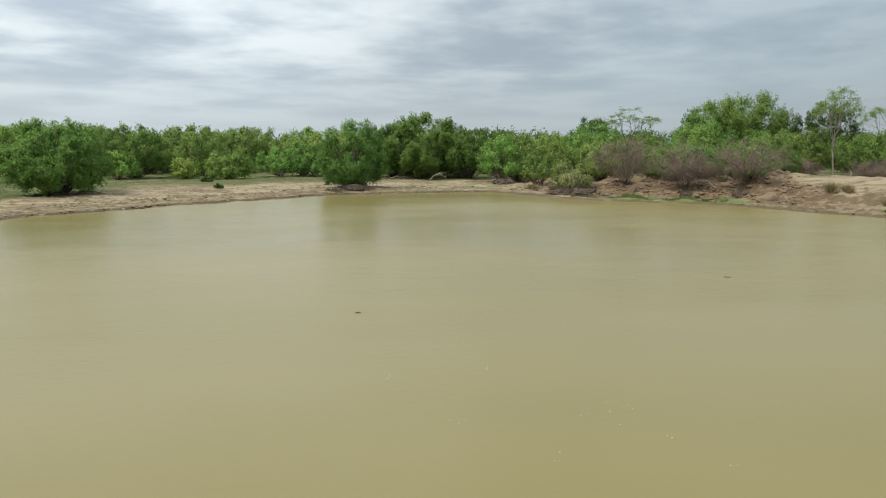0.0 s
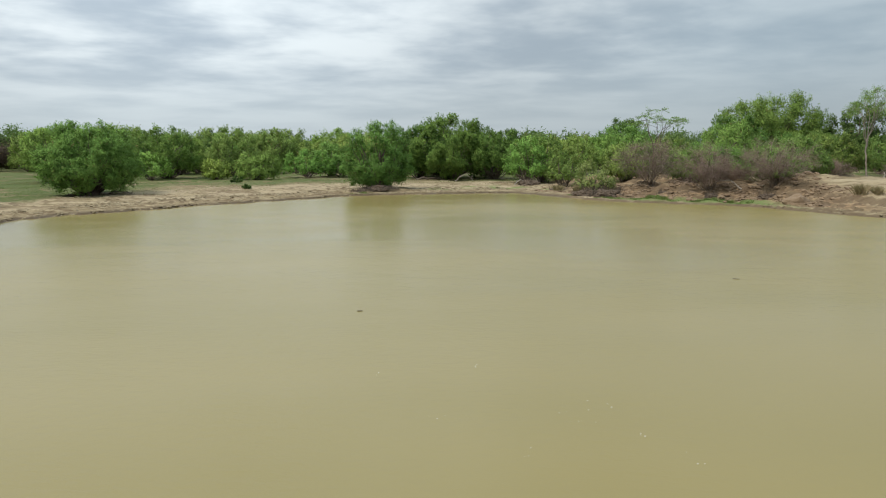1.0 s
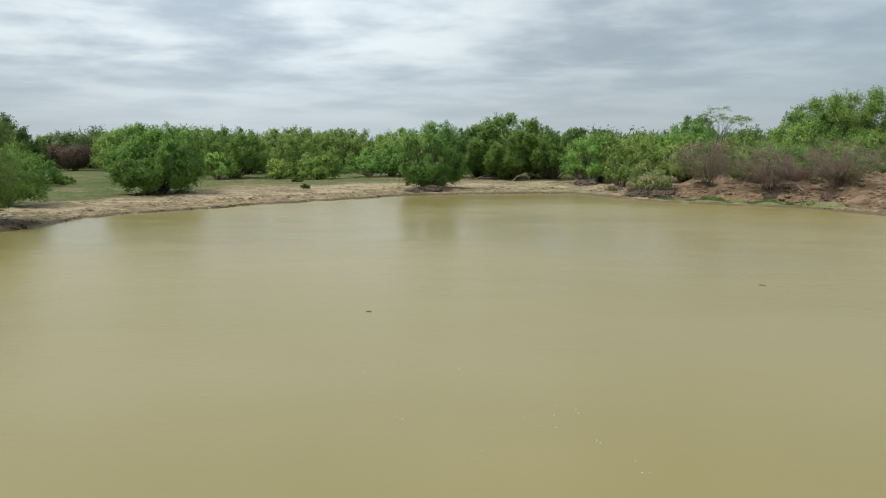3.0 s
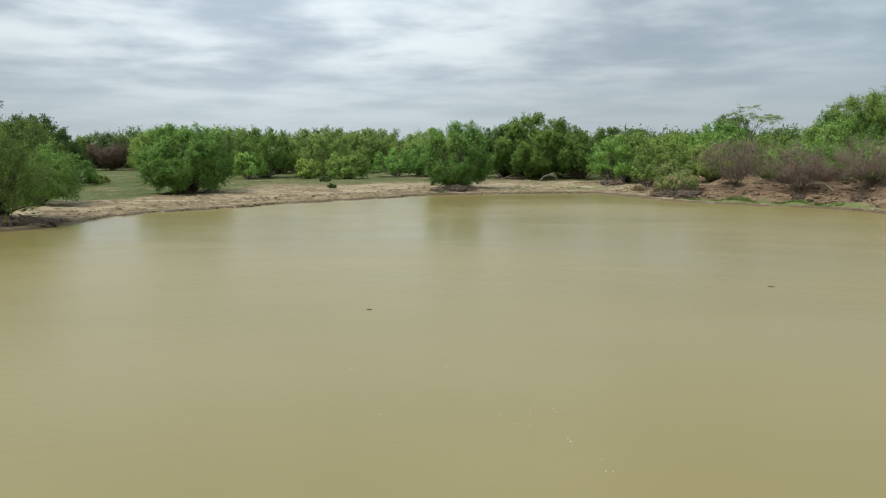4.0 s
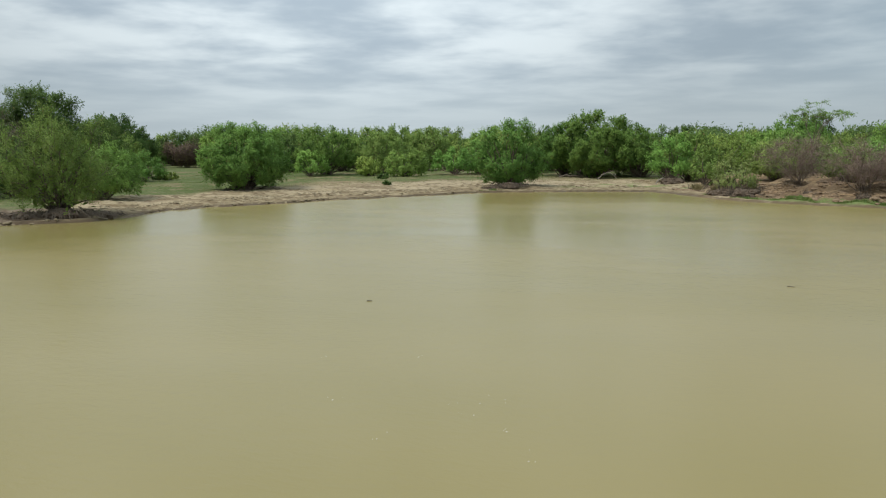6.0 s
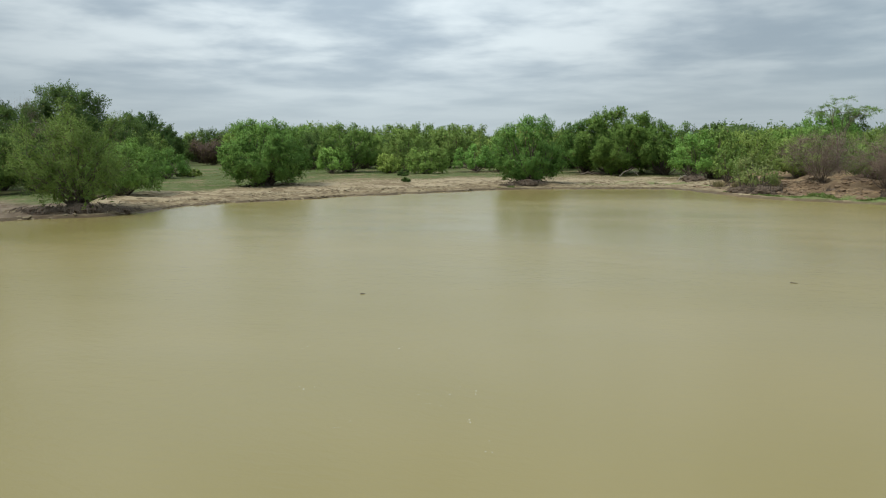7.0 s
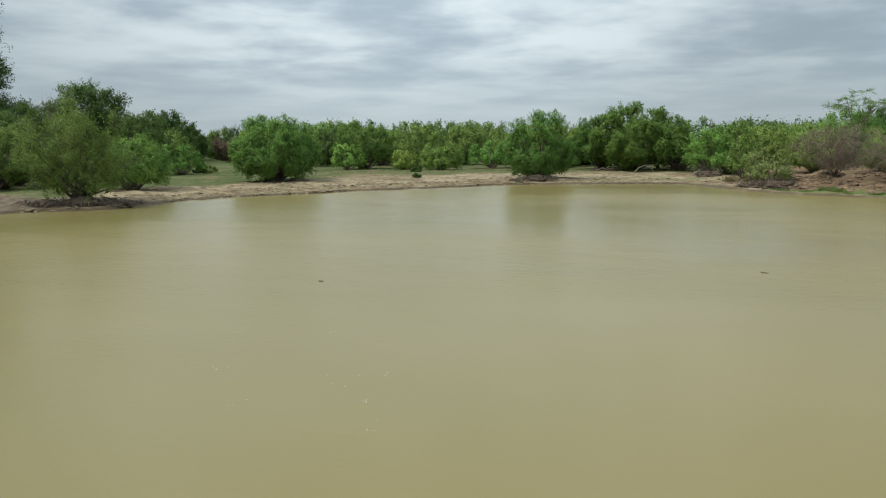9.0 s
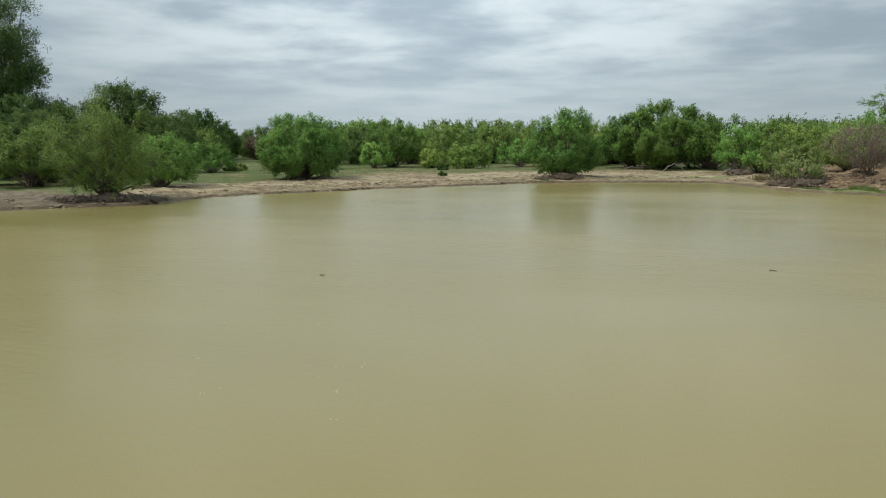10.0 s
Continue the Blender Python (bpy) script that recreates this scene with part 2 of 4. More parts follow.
def mesh_of(name, verts, faces, mat, smooth=False, normals=None):
    """A mesh from arrays; faces has 3 or 4 columns; normals, one a vertex, round off the shading of foliage."""
    verts, faces = np.asarray(verts, np.float32), np.asarray(faces, np.int32)
    me = bpy.data.meshes.new(name)
    n, k = faces.shape
    me.vertices.add(len(verts))
    me.vertices.foreach_set("co", verts.ravel())
    me.loops.add(n * k)
    me.loops.foreach_set("vertex_index", faces.ravel())
    me.polygons.add(n)
    me.polygons.foreach_set("loop_start", np.arange(0, n * k, k, dtype=np.int32))
    me.polygons.foreach_set("use_smooth", np.full(n, smooth))
    me.update(calc_edges=True)
    if normals is not None:
        me.attributes.new("custom_normal", "FLOAT_VECTOR", "POINT").data.foreach_set("vector", np.asarray(normals, np.float32).ravel())
    me.materials.append(mat)
    return me


def mesh_part(name, data, parent, label=""):
    ob = new(name, data)
    ob.parent = parent
    return tagged(ob, label)


def tubes(lines, sides=5):
    """Verts and quads of tapered tubes along lines of (points, radii)."""
    vs, fs, base = [], [], 0
    ring = np.linspace(0, 2 * np.pi, sides, endpoint=False)
    for pts, radii in lines:
        pts = np.asarray(pts, float)
        way = np.gradient(pts, axis=0)
        way /= np.linalg.norm(way, axis=1, keepdims=True) + 1e-9
        ref = np.where(np.abs(way[:, 2:3]) > 0.9, np.array([[1.0, 0, 0]]), np.array([[0, 0, 1.0]]))
        a = np.cross(way, ref)
        a /= np.linalg.norm(a, axis=1, keepdims=True) + 1e-9
        b = np.cross(way, a)
        r = np.asarray(radii, float)[:, None, None]
        v = pts[:, None] + r * (a[:, None] * np.cos(ring)[None, :, None] + b[:, None] * np.sin(ring)[None, :, None])
        n = len(pts)
        vs.append(v.reshape(-1, 3))
        i, j = np.meshgrid(np.arange(n - 1), np.arange(sides), indexing="ij")
        k = (j + 1) % sides
        fs.append(np.stack([i * sides + j, i * sides + k, (i + 1) * sides + k, (i + 1) * sides + j], -1).reshape(-1, 4) + base)
        base += n * sides
    return np.concatenate(vs), np.concatenate(fs)


def curve_to(rng, a, b, n=6, bow=0.15, lift=0.0):
    """A bowed line of n points from a to b."""
    a, b = np.asarray(a, float), np.asarray(b, float)
    s = np.linspace(0, 1, n)[:, None]
    long = np.linalg.norm(b - a)
    side = rng.normal(size=3) * bow * long
    side[2] = side[2] * 0.5 + lift * long
    wob = rng.normal(size=(n, 3)) * 0.02 * long
    wob[0] = wob[-1] = 0
    return a + (b - a) * s + side * (s * (1 - s) * 2) + wob


def leaves(rng, centres, size, long=2.5, droop=0.3, face=None):
    """Pointed leaf sprays, one folded quad each, about the given centres; they turn their upper side along face."""
    n = len(centres)
    axis = rng.normal(size=(n, 3))
    axis[:, 2] -= droop
    axis /= np.linalg.norm(axis, axis=1, keepdims=True)
    nor = rng.normal(size=(n, 3)) * 0.5 + np.array([0, 0, 0.95])
    if face is not None:
        nor = nor * 0.6 + face
    side = np.cross(axis, nor)
    side /= np.linalg.norm(side, axis=1, keepdims=True) + 1e-9
    s = (0.76 * size * rng.uniform(0.6, 1.35, n))[:, None]
    c = np.asarray(centres)
    up = np.cross(side, axis)
    lift = up * s * 0.18
    v = np.stack([c - axis * s * long * 0.5, c + side * s * 0.5 + lift, c + axis * s * long * 0.5, c - side * s * 0.5 + lift], 1).reshape(-1, 3)
    return v, np.arange(4 * n).reshape(-1, 4)


# ---- the shore and the lie of the land ----
SHORE = np.array([
    (-50, 33), (-44.5, 40.5), (-41.2, 45), (-38.6, 47.6), (-36.8, 50.4), (-37.2, 54.3), (-37.2, 60), (-35.3, 65),
    (-31.2, 69.5), (-28, 75), (-24, 80.4), (-19, 86), (-14.6, 92), (-10.4, 94), (-5, 96), (1, 98), (6.2, 98.4),
    (9, 95.8), (11.8, 90.8), (14.4, 85.6), (17.4, 83.4), (20, 81.2), (25, 79), (29.6, 76.6), (32.2, 70.6), (34.4, 66.6),
    (37.8, 62.2), (43, 52), (46, 34), (44, 8), (34, -20), (12, -36), (-20, -38), (-46, -22), (-58, 4), (-57, 22)], float)


def shore_distance(x, y):
    """Metres from the waterline: positive on land."""
    p = np.stack([np.ravel(x), np.ravel(y)], -1)
    best, inside = np.full(len(p), 1e9), np.zeros(len(p), bool)
    for a, b in zip(SHORE, np.roll(SHORE, -1, axis=0)):
        e = b - a
        s = np.clip(((p - a) @ e) / (e @ e), 0, 1)
        best = np.minimum(best, np.linalg.norm(p - a - s[:, None] * e, axis=1))
        cross = (a[1] > p[:, 1]) != (b[1] > p[:, 1])
        with np.errstate(divide="ignore", invalid="ignore"):
            inside ^= cross & (p[:, 0] < (b[0] - a[0]) * (p[:, 1] - a[1]) / (b[1] - a[1] + 1e-12) + a[0])
    return np.where(inside, -best, best).reshape(np.shape(x))


def waves(x, y, size, seed):
    """Cheap rolling noise, about -1 to 1."""
    rng = np.random.default_rng(seed)
    out = 0
    for k in range(7):
        a, ph, f = rng.uniform(0, 6.28), rng.uniform(0, 6.28), rng.uniform(0.6, 1.7) / size * 6.28
        out = out + np.sin((x * np.cos(a) + y * np.sin(a)) * f + ph)
    return out / 3.5


def hill(x, y, cx, cy, h, sx, sy, turn=0.0):
    c, s = math.cos(radians(turn)), math.sin(radians(turn))
    u, v = (x - cx) * c + (y - cy) * s, -(x - cx) * s + (y - cy) * c
    return h * np.exp(-(u / sx) ** 2 - (v / sy) ** 2)


def land(x, y):
    x, y = np.asarray(x, float), np.asarray(y, float)
    d = shore_distance(x, y) + 0.55 * waves(x, y, 5.0, 3) + 0.25 * waves(x, y, 1.9, 4)
    bank = 0.22 * np.clip(d / 0.35, 0, 1) + 0.3 * (1 - np.exp(-np.clip(d, 0, None) / 14))
    bed = -1.4 * (1 - np.exp(np.clip(d, None, 0) / 5))
    inland = np.clip(d / 5, 0, 1)
    z = np.where(d > 0, bank, bed)
    z = z + inland * (0.07 * waves(x, y, 3.3, 5) + 0.10 * waves(x, y, 11, 6))
    step = (d + 1.6 * waves(x, y, 8, 41) + 0.5 * waves(x, y, 2.4, 42)) / 3.1
    riser = np.clip((step - np.floor(step) - 0.86) / 0.14, 0, 1)
    fade = (1 - 0.6 * np.clip((x - 37) / 3, 0, 1)) * np.clip(d / 1.5, 0, 1) * np.clip(1.25 - d / 16, 0, 1) * np.clip(0.6 + waves(x, y, 10, 43), 0, 1)
    z = z + fade * (0.16 + 0.26 * np.clip((x - 13) / 5, 0, 1) * np.clip((38 - x) / 3, 0, 1)) * (riser - (step - np.floor(step)))
    fade_clod = 1 - 0.8 * np.clip((x - 37) / 3, 0, 1)
    clod = fade_clod * waves(x, y, 1.3, 31) * waves(x, y, 2.1, 32)
    z = z + np.clip(d / 1.5, 0, 1) * np.clip(1.3 - d / 40, 0.2, 1) * (0.14 * np.clip(clod, -0.4, 1) + 0.05 * np.clip(waves(x, y, 0.8, 33) - 0.3, 0, 1))
    right = np.clip((x - 13) / 10, 0, 1) * np.clip(d / 4.0, 0, 1)
    z = z + right * (0.35 + 0.95 * np.clip((d - 5.2) / 3.2, 0, 1) + (0.22 * waves(x, y, 4.2, 8) + 0.12 * waves(x, y, 1.7, 9)) * (1 - 0.65 * np.clip((x - 36) / 3, 0, 1)))
    near = np.clip(d / 3.5, 0, 1)
    z = z + near * (hill(x, y, 43, 84, 0.9, 7, 5) + hill(x, y, 50, 76, 1.0, 8, 7) + hill(x, y, 37.5, 84.5, 1.0, 3.0, 2.6))
    z = z + near * (hill(x, y, -11.5, 99.5, 0.45, 4, 3) + hill(x, y, -40.5, 50.5, 0.35, 5, 3.5, 40))
    return z


def ground_z(x, y):
    return float(land(np.array([x]), np.array([y]))[0])


def axis_steps(lo, hi, step, far):
    out = [np.arange(lo, hi + step / 2, step)]
    grow, here, up = step, hi, []
    while here < far:
        grow *= 1.22
        here += grow
        up.append(here)
    grow, here, down = step, lo, []
    while here > -far:
        grow *= 1.22
        here -= grow
        down.append(here)
    return np.concatenate([down[::-1], out[0], up])


def build_ground():
    xs, ys = axis_steps(-58, 60, 0.33, 4200), axis_steps(39, 122, 0.33, 4200)
    X, Y = np.meshgrid(xs, ys)
    Z = land(X, Y)
    nx, ny = len(xs), len(ys)
    i, j = np.meshgrid(np.arange(ny - 1), np.arange(nx - 1), indexing="ij")
    faces = np.stack([i * nx + j, i * nx + j + 1, (i + 1) * nx + j + 1, (i + 1) * nx + j], -1).reshape(-1, 4)
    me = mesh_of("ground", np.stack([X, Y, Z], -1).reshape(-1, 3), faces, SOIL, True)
    d = shore_distance(X, Y)
    grass = np.clip((d - np.where(X < -46, 13, 22) - 5 * waves(X, Y, 24, 21)) / 8, 0, 1) * np.where((X > 14) & (X < 60) & (Y < 120), 0.25, np.where(X < -46, 1.7, 1.0))
    red = np.clip((X - 11) / 6, 0, 1) * np.clip((40 - X) / 4, 0, 1) * np.clip((d - 1.4) / 1.6, 0, 1)
    wet = np.clip(1.3 - (Z - 0.02) / 0.2, 0, 1) * np.clip(1.1 - d / 1.5, 0, 1) * np.where(X > 12, 0.5, 1.0)
    # where the left bank's colour holds brown soil and tree shade
    shaded_bank = np.clip((-38 - X) / 3, 0, 1) * np.clip((58 - Y) / 5, 0, 1)
    flat = np.clip((d - 4.2) / 2.5, 0, 1) * np.clip((16 - X) / 6, 0, 1) * np.clip((26 - d) / 8, 0, 1) + 0.8 * np.clip((X - 37) / 3, 0, 1) * np.clip((d - 0.8) / 2, 0, 1)
    moss = np.clip((X - 16.5) / 2, 0, 1) * np.clip((33 - X) / 2, 0, 1) * np.clip((d - 0.25) / 0.3, 0, 1) * np.clip((3.2 - d) / 1.2, 0, 1)
    moss = moss + 0.8 * np.clip((X + 8) / 3, 0, 1) * np.clip((15 - X) / 3, 0, 1) * np.clip((d - 4) / 2, 0, 1) * np.clip((13 - d) / 3, 0, 1) * np.clip(waves(X, Y, 6, 45) * 1.5, 0, 1)
    spit = np.exp(-((X - 13.6) / 2.6) ** 2 - ((Y - 87.6) / 1.8) ** 2) + np.exp(-((X + 9.6) / 2.6) ** 2 - ((Y - 95.4) / 1.0) ** 2)
    flat, wet = np.clip(flat + 1.5 * spit, 0, 1), wet * np.clip(1 - spit, 0, 1)
    for key, value in (("grass", grass), ("red", red), ("wet", wet), ("shaded_bank", shaded_bank), ("flat", flat), ("moss", moss)):
        me.attributes.new(key, "FLOAT", "POINT").data.foreach_set("value", value.astype(np.float32).ravel())
    tagged(new("ground", me), "sandy lakeside soil with grass and reddish eroded banks", "ground", kind="structure")


build_ground()
water_mesh = mesh_of("water", [(-66, -46, 0), (56, -46, 0), (56, 108, 0), (-66, 108, 0)], [(0, 1, 2, 3)], WATER)
tagged(new("water", water_mesh), "calm turbid olive-brown water of the watering hole", "water", kind="structure")

# ---- trees and bushes ----


def crown_lobes(rng, h, w, low, count, belly=0.45, jag=0.16):
    """Centres and radii of the leafy masses of a domed crown h high and w wide above z = 0: an outer skin of them and a few inside."""
    out, total = [], int(count * 2.1)
    lump = rng.uniform(0, 6.28, 4)
    for n in range(total):
        up = -0.97 + 1.94 * (n + rng.uniform(0.2, 0.8)) / total
        flat = math.sqrt(max(0.0, 1 - up * up)) if up > 0 else 1 - 0.42 * up * up
        a = n * 2.4 + rng.uniform(-0.35, 0.35)
        size = rng.uniform(0.09, 0.145) * min(w, 1.25 * h)
        depth = rng.uniform(1 - jag, 1.0) if n % 6 else rng.uniform(0.35, 0.6)
        swell = 1 + 0.07 * math.sin(2 * a + lump[0]) + 0.06 * math.sin(3 * a + lump[1] + 2 * up)
        reach = max(0.1, 0.54 * w - size * 0.6) * depth * swell
        crest = (1 - belly) * h * (0.96 + 0.06 * math.sin(2 * a + lump[2]) * flat) - size * 0.8
        z = belly * h + up * depth * (crest if up > 0 else (belly - low) * h)
        out.append((np.array([reach * flat ** 0.95 * math.cos(a), reach * flat ** 0.95 * math.sin(a), max(z, 0.25)]), size))
    return out


def unit(v):
    return v / (np.linalg.norm(v, axis=-1, keepdims=True) + 1e-9)


def leafy(name, x, y, top, w, label, category, seed, leaf=LEAF, bark=BARK, low=0.2, count=26, size=0.0, dense=1.0,
          belly=0.36, stems=5, trunk=0.0, sprigs=10, clump=0.26, spray=1.1, rise=0.34, thin=1.0, jag=0.2, group=""):
    """A leafy tree or bush: tapered stems with limbs and twigs, and a crown of leaf sprays gathered in clumps on uneven lobes."""
    rng = np.random.default_rng(seed)
    base = ground_z(x, y) - 0.08
    h = top - base
    far = math.hypot(x, y)
    size = size or 0.00142 * min(far, 185)
    lobes = crown_lobes(rng, h, w, low, count, belly, jag)
    where, face, lines = [], [], []
    feet = [np.array([rng.normal() * 0.05 * w, rng.normal() * 0.05 * w, 0.0]) for _ in range(stems)]
    if trunk:
        fork = np.array([rng.normal() * 0.2, rng.normal() * 0.2, trunk])
        lines.append((curve_to(rng, (0, 0, 0), fork, 6, 0.06), np.linspace(0.0175 * h + 0.08, 0.01 * h + 0.06, 6) * (0.4 + 0.6 * thin)))
    middle = np.array([0, 0, 0.34 * h])
    heart = np.array([0.5 * w, 0.5 * w, 0.6 * h])

    def strew(start, end, many, wide, centre):
        """Leaves round twigs that run from start to end; they look away from the lobe's centre and from the crown's."""
        s = rng.uniform(0, 1, (len(start) * many, 1)) ** 0.8
        p = np.repeat(start, many, axis=0) * (1 - s) + np.repeat(end, many, axis=0) * s
        p = p + np.clip(rng.normal(size=p.shape), -1.7, 1.7) * wide * (1.15 - 0.75 * s)
        n = unit(p - centre) * 0.55 + unit((p - middle) / heart) * 0.6 + rng.normal(size=p.shape) * 0.24 + np.array([0, 0, 0.12])
        where.append(p)
        face.append(unit(n))

    for k, (c, r) in enumerate(lobes):
        foot = fork if trunk else feet[k % stems]
        thick = (0.03 + 0.011 * h * rng.uniform(0.6, 1.2)) * thin
        limb = curve_to(rng, foot, c, 7, 0.10, 0.06)
        lines.append((limb, np.linspace(thick, 0.025, 7)))
        many = max(7, int(22 * (r / 1.2) ** 1.2))
        out = (c - middle) / (np.linalg.norm(c - middle) + 0.3)
        way = unit(rng.normal(size=(many, 3)) * 0.8 + np.array([0, 0, 0.2]) + 0.7 * out)
        start = c + way * r * rng.uniform(0.1, 0.7, (many, 1)) + rng.normal(size=(many, 3)) * 0.14 * r
        lean = unit(way + np.array([0, 0, rise]) + rng.normal(size=(many, 3)) * 0.3)
        end = start + lean * rng.uniform(0.35, 0.9, (many, 1)) * spray * min(1.0, r / 0.9)
        start[:, 2], end[:, 2] = np.maximum(start[:, 2], 0.2), np.maximum(end[:, 2], 0.2)
        end[:, 2] = np.where(end[:, 2] > h - 0.4, h - 0.4 + 0.45 * (end[:, 2] - h + 0.4), end[:, 2])
        per = max(6, int(dense * 0.84 * 6.28 * r * r / (0.72 * size * size) / many))
        strew(start, end, per, clump * 1.1 * min(1.0, 0.45 + 0.5 * r), c - out * 0.4 * r)
        for p, q in list(zip(start, end))[:: 4 if far < 112 else 9]:
            lines.append((np.stack([limb[6], p, q]), (0.02, 0.014, 0.006)))
    high = sorted(lobes, key=lambda o: -o[0][2])[: max(3, count // 2)]
    for n in range(sprigs):
        c, r = high[n % len(high)]
        b = c + np.array([rng.normal() * 0.5, rng.normal() * 0.5, 1.0]) * r * rng.uniform(0.85, 1.3)
        b[2] = min(b[2], h + 0.25 * rng.uniform(0, 2))
        strew(c[None], b[None], int(0.5 / (size * size)) + 8, 0.2 * clump / 0.26, c - np.array([0, 0, 0.5]))
        lines.append((curve_to(rng, c, b, 4, 0.05), (0.025, 0.018, 0.012, 0.006)))
    # the shaded leaves inside the crown
    for c, r in lobes:
        p = c * np.array([0.9, 0.9, 0.96]) + rng.normal(size=(int(26 * dense), 3)) * r * 0.3
        where.append(p)
        face.append(unit(rng.normal(size=p.shape) + unit(p - middle)))
    within = int(26 * dense) * len(lobes)
    where, face = np.concatenate(where), np.concatenate(face)
    sizes = np.full(len(where), size)
    sizes[-within:] = max(0.34, 1.6 * size)
    keep = where[:, 2] > 0.1
    where, face, sizes = where[keep], face[keep], sizes[keep]
    root = tagged(new(name), label, category, group)
    root.location = (x, y, base)
    v, f = tubes(lines, 4 if far < 112 else 3)
    mesh_part("trunk", mesh_of("trunk", v, f, bark, True), root)
    v, f = leaves(rng, where, sizes, face=face * 1.3)
    mesh_part("crown", mesh_of("crown", v, f, leaf, True, np.repeat(face, 4, axis=0)), root)
    return root


def dry_bush(x, y, top, w, label, seed, leaf=LEAF_DRY, bark=TWIG_DRY, amount=1.0, name="dry_bush", leaf_size=0.055, stem=BARK, low=0.16):
    """A leafless thicket: stems that fork three times into a haze of fine twigs, with shrivelled leaves."""
    rng = np.random.default_rng(seed)
    base = ground_z(x, y) - 0.06
    h = top - base
    thick, fine, tips = [], [], []
    for n in range(int(18 * amount)):
        a, reach = n * 2.4 + rng.uniform(-0.4, 0.4), math.sqrt(rng.uniform(0.02, 1))
        end = np.array([0.43 * w * reach * math.cos(a), 0.43 * w * reach * math.sin(a), h * (0.34 + 0.5 * math.sqrt(1 - 0.97 * reach ** 2)) * rng.uniform(0.75, 1)])
        limb = curve_to(rng, (rng.normal() * 0.3, rng.normal() * 0.3, 0), end, 7, 0.14, 0.14)
        thick.append((limb, np.linspace(0.04, 0.012, 7)))
        for m in range(8):
            start = limb[rng.integers(2, 7)]
            out = rng.normal(size=3) * 0.9 + np.array([math.cos(a), math.sin(a), 0.1])
            tip = start + out / np.linalg.norm(out) * rng.uniform(0.12, 0.26) * h
            tip[2] = max(tip[2], low * h)
            br = curve_to(rng, start, tip, 5, 0.12)
            thick.append((br, np.linspace(0.015, 0.006, 5)))
            for q in range(22):
                s = br[rng.integers(1, 5)]
                o = rng.normal(size=3) + 0.6 * out
                e = s + o / np.linalg.norm(o) * rng.uniform(0.06, 0.15) * h
                fine.append((np.stack([s, (s + e) / 2 + rng.normal(size=3) * 0.04, e]), (0.008, 0.006, 0.003)))
                tips.append(e)
    root = tagged(new(name), label, "dry bush")
    root.location = (x, y, base)
    v, f = tubes(thick, 4)
    mesh_part("branching", mesh_of("branching", v, f, stem, True), root)
    v, f = tubes(fine, 3)
    mesh_part("brush", mesh_of("brush", v, f, bark), root)
    tips = np.repeat(np.array(tips), 4, axis=0)
    tips = tips + rng.normal(size=tips.shape) * (0.16 + 0.9 * leaf_size)
    face = unit(unit(tips - np.array([0, 0, 0.35 * h])) + rng.normal(size=tips.shape) * 0.3)
    v, f = leaves(rng, tips, leaf_size, face=face * 1.3)
    mesh_part("dry_foliage", mesh_of("dry_foliage", v, f, leaf, True, np.repeat(face, 4, axis=0)), root)
    return root


def feather_tree(x, y, top, w, label, seed, fork=0.5, fans=24, lowest=0.62, leaf=LEAF, bark=BARK_PALE, deep=0.18):
    """A slender tree whose thin limbs carry flat, open fans of small leaves."""
    rng = np.random.default_rng(seed)
    base = ground_z(x, y) - 0.08
    h = top - base
    lines, where = [], []
    stem = curve_to(rng, (0, 0, 0), (rng.normal() * 0.3, rng.normal() * 0.3, fork * h), 8, 0.05)
    lines.append((stem, np.linspace(0.15, 0.09, 8)))
    mains = []
    for k in range(6):
        a = k * 1.05 + rng.uniform(-0.3, 0.3)
        tip = np.array([math.cos(a) * 0.22 * w, math.sin(a) * 0.22 * w, h * rng.uniform(0.72, 0.88)])
        limb = curve_to(rng, stem[rng.integers(5, 8)], tip, 6, 0.1, 0.05)
        lines.append((limb, np.linspace(0.055, 0.022, 6)))
        mains.append(limb)
    for k in range(fans):
        a, reach = k * 2.4 + rng.uniform(-0.3, 0.3), math.sqrt((k + 0.5) / fans)
        c = np.array([math.cos(a) * 0.44 * w * reach, math.sin(a) * 0.44 * w * reach, 0.0])
        c[2] = h * (lowest + (0.98 - lowest) * (1 - 0.55 * reach ** 2) * rng.uniform(0.55, 1.0))
        limb = min(mains, key=lambda m: np.linalg.norm(m[4][:2] - c[:2]))
        start = limb[rng.integers(2, 6)]
        lines.append((curve_to(rng, start, c, 6, 0.08, 0.05), np.linspace(0.022, 0.01, 6)))
        for m in range(7):
            o = rng.normal(size=3) * np.array([1, 1, deep]) + np.array([math.cos(a), math.sin(a), 0.1]) * 0.7
            e = c + o / np.linalg.norm(o) * rng.uniform(0.5, 1.25)
            lines.append((curve_to(rng, c, e, 4, 0.08), np.linspace(0.013, 0.005, 4)))
            s = rng.uniform(0.2, 1, (24, 1))
            where.append(c + (e - c) * s + rng.normal(size=(24, 3)) * np.array([0.13, 0.13, 0.03 + 0.16 * deep]))
    root = tagged(new("tree"), label, "tree")
    root.location = (x, y, base)
    v, f = tubes(lines)
    mesh_part("trunk", mesh_of("trunk", v, f, bark, True), root)
    v, f = leaves(rng, np.concatenate(where), 0.085, face=np.array([[0, 0, 0.8]]))
    mesh_part("crown", mesh_of("crown", v, f, leaf), root)
    return root


SHORE_TREE = "dense green multi-stemmed tree on the sandy shore"
WOOD_TREE = "leafy green tree at the edge of the thicket"
LOW_BUSH = "rounded low green bush on open ground"

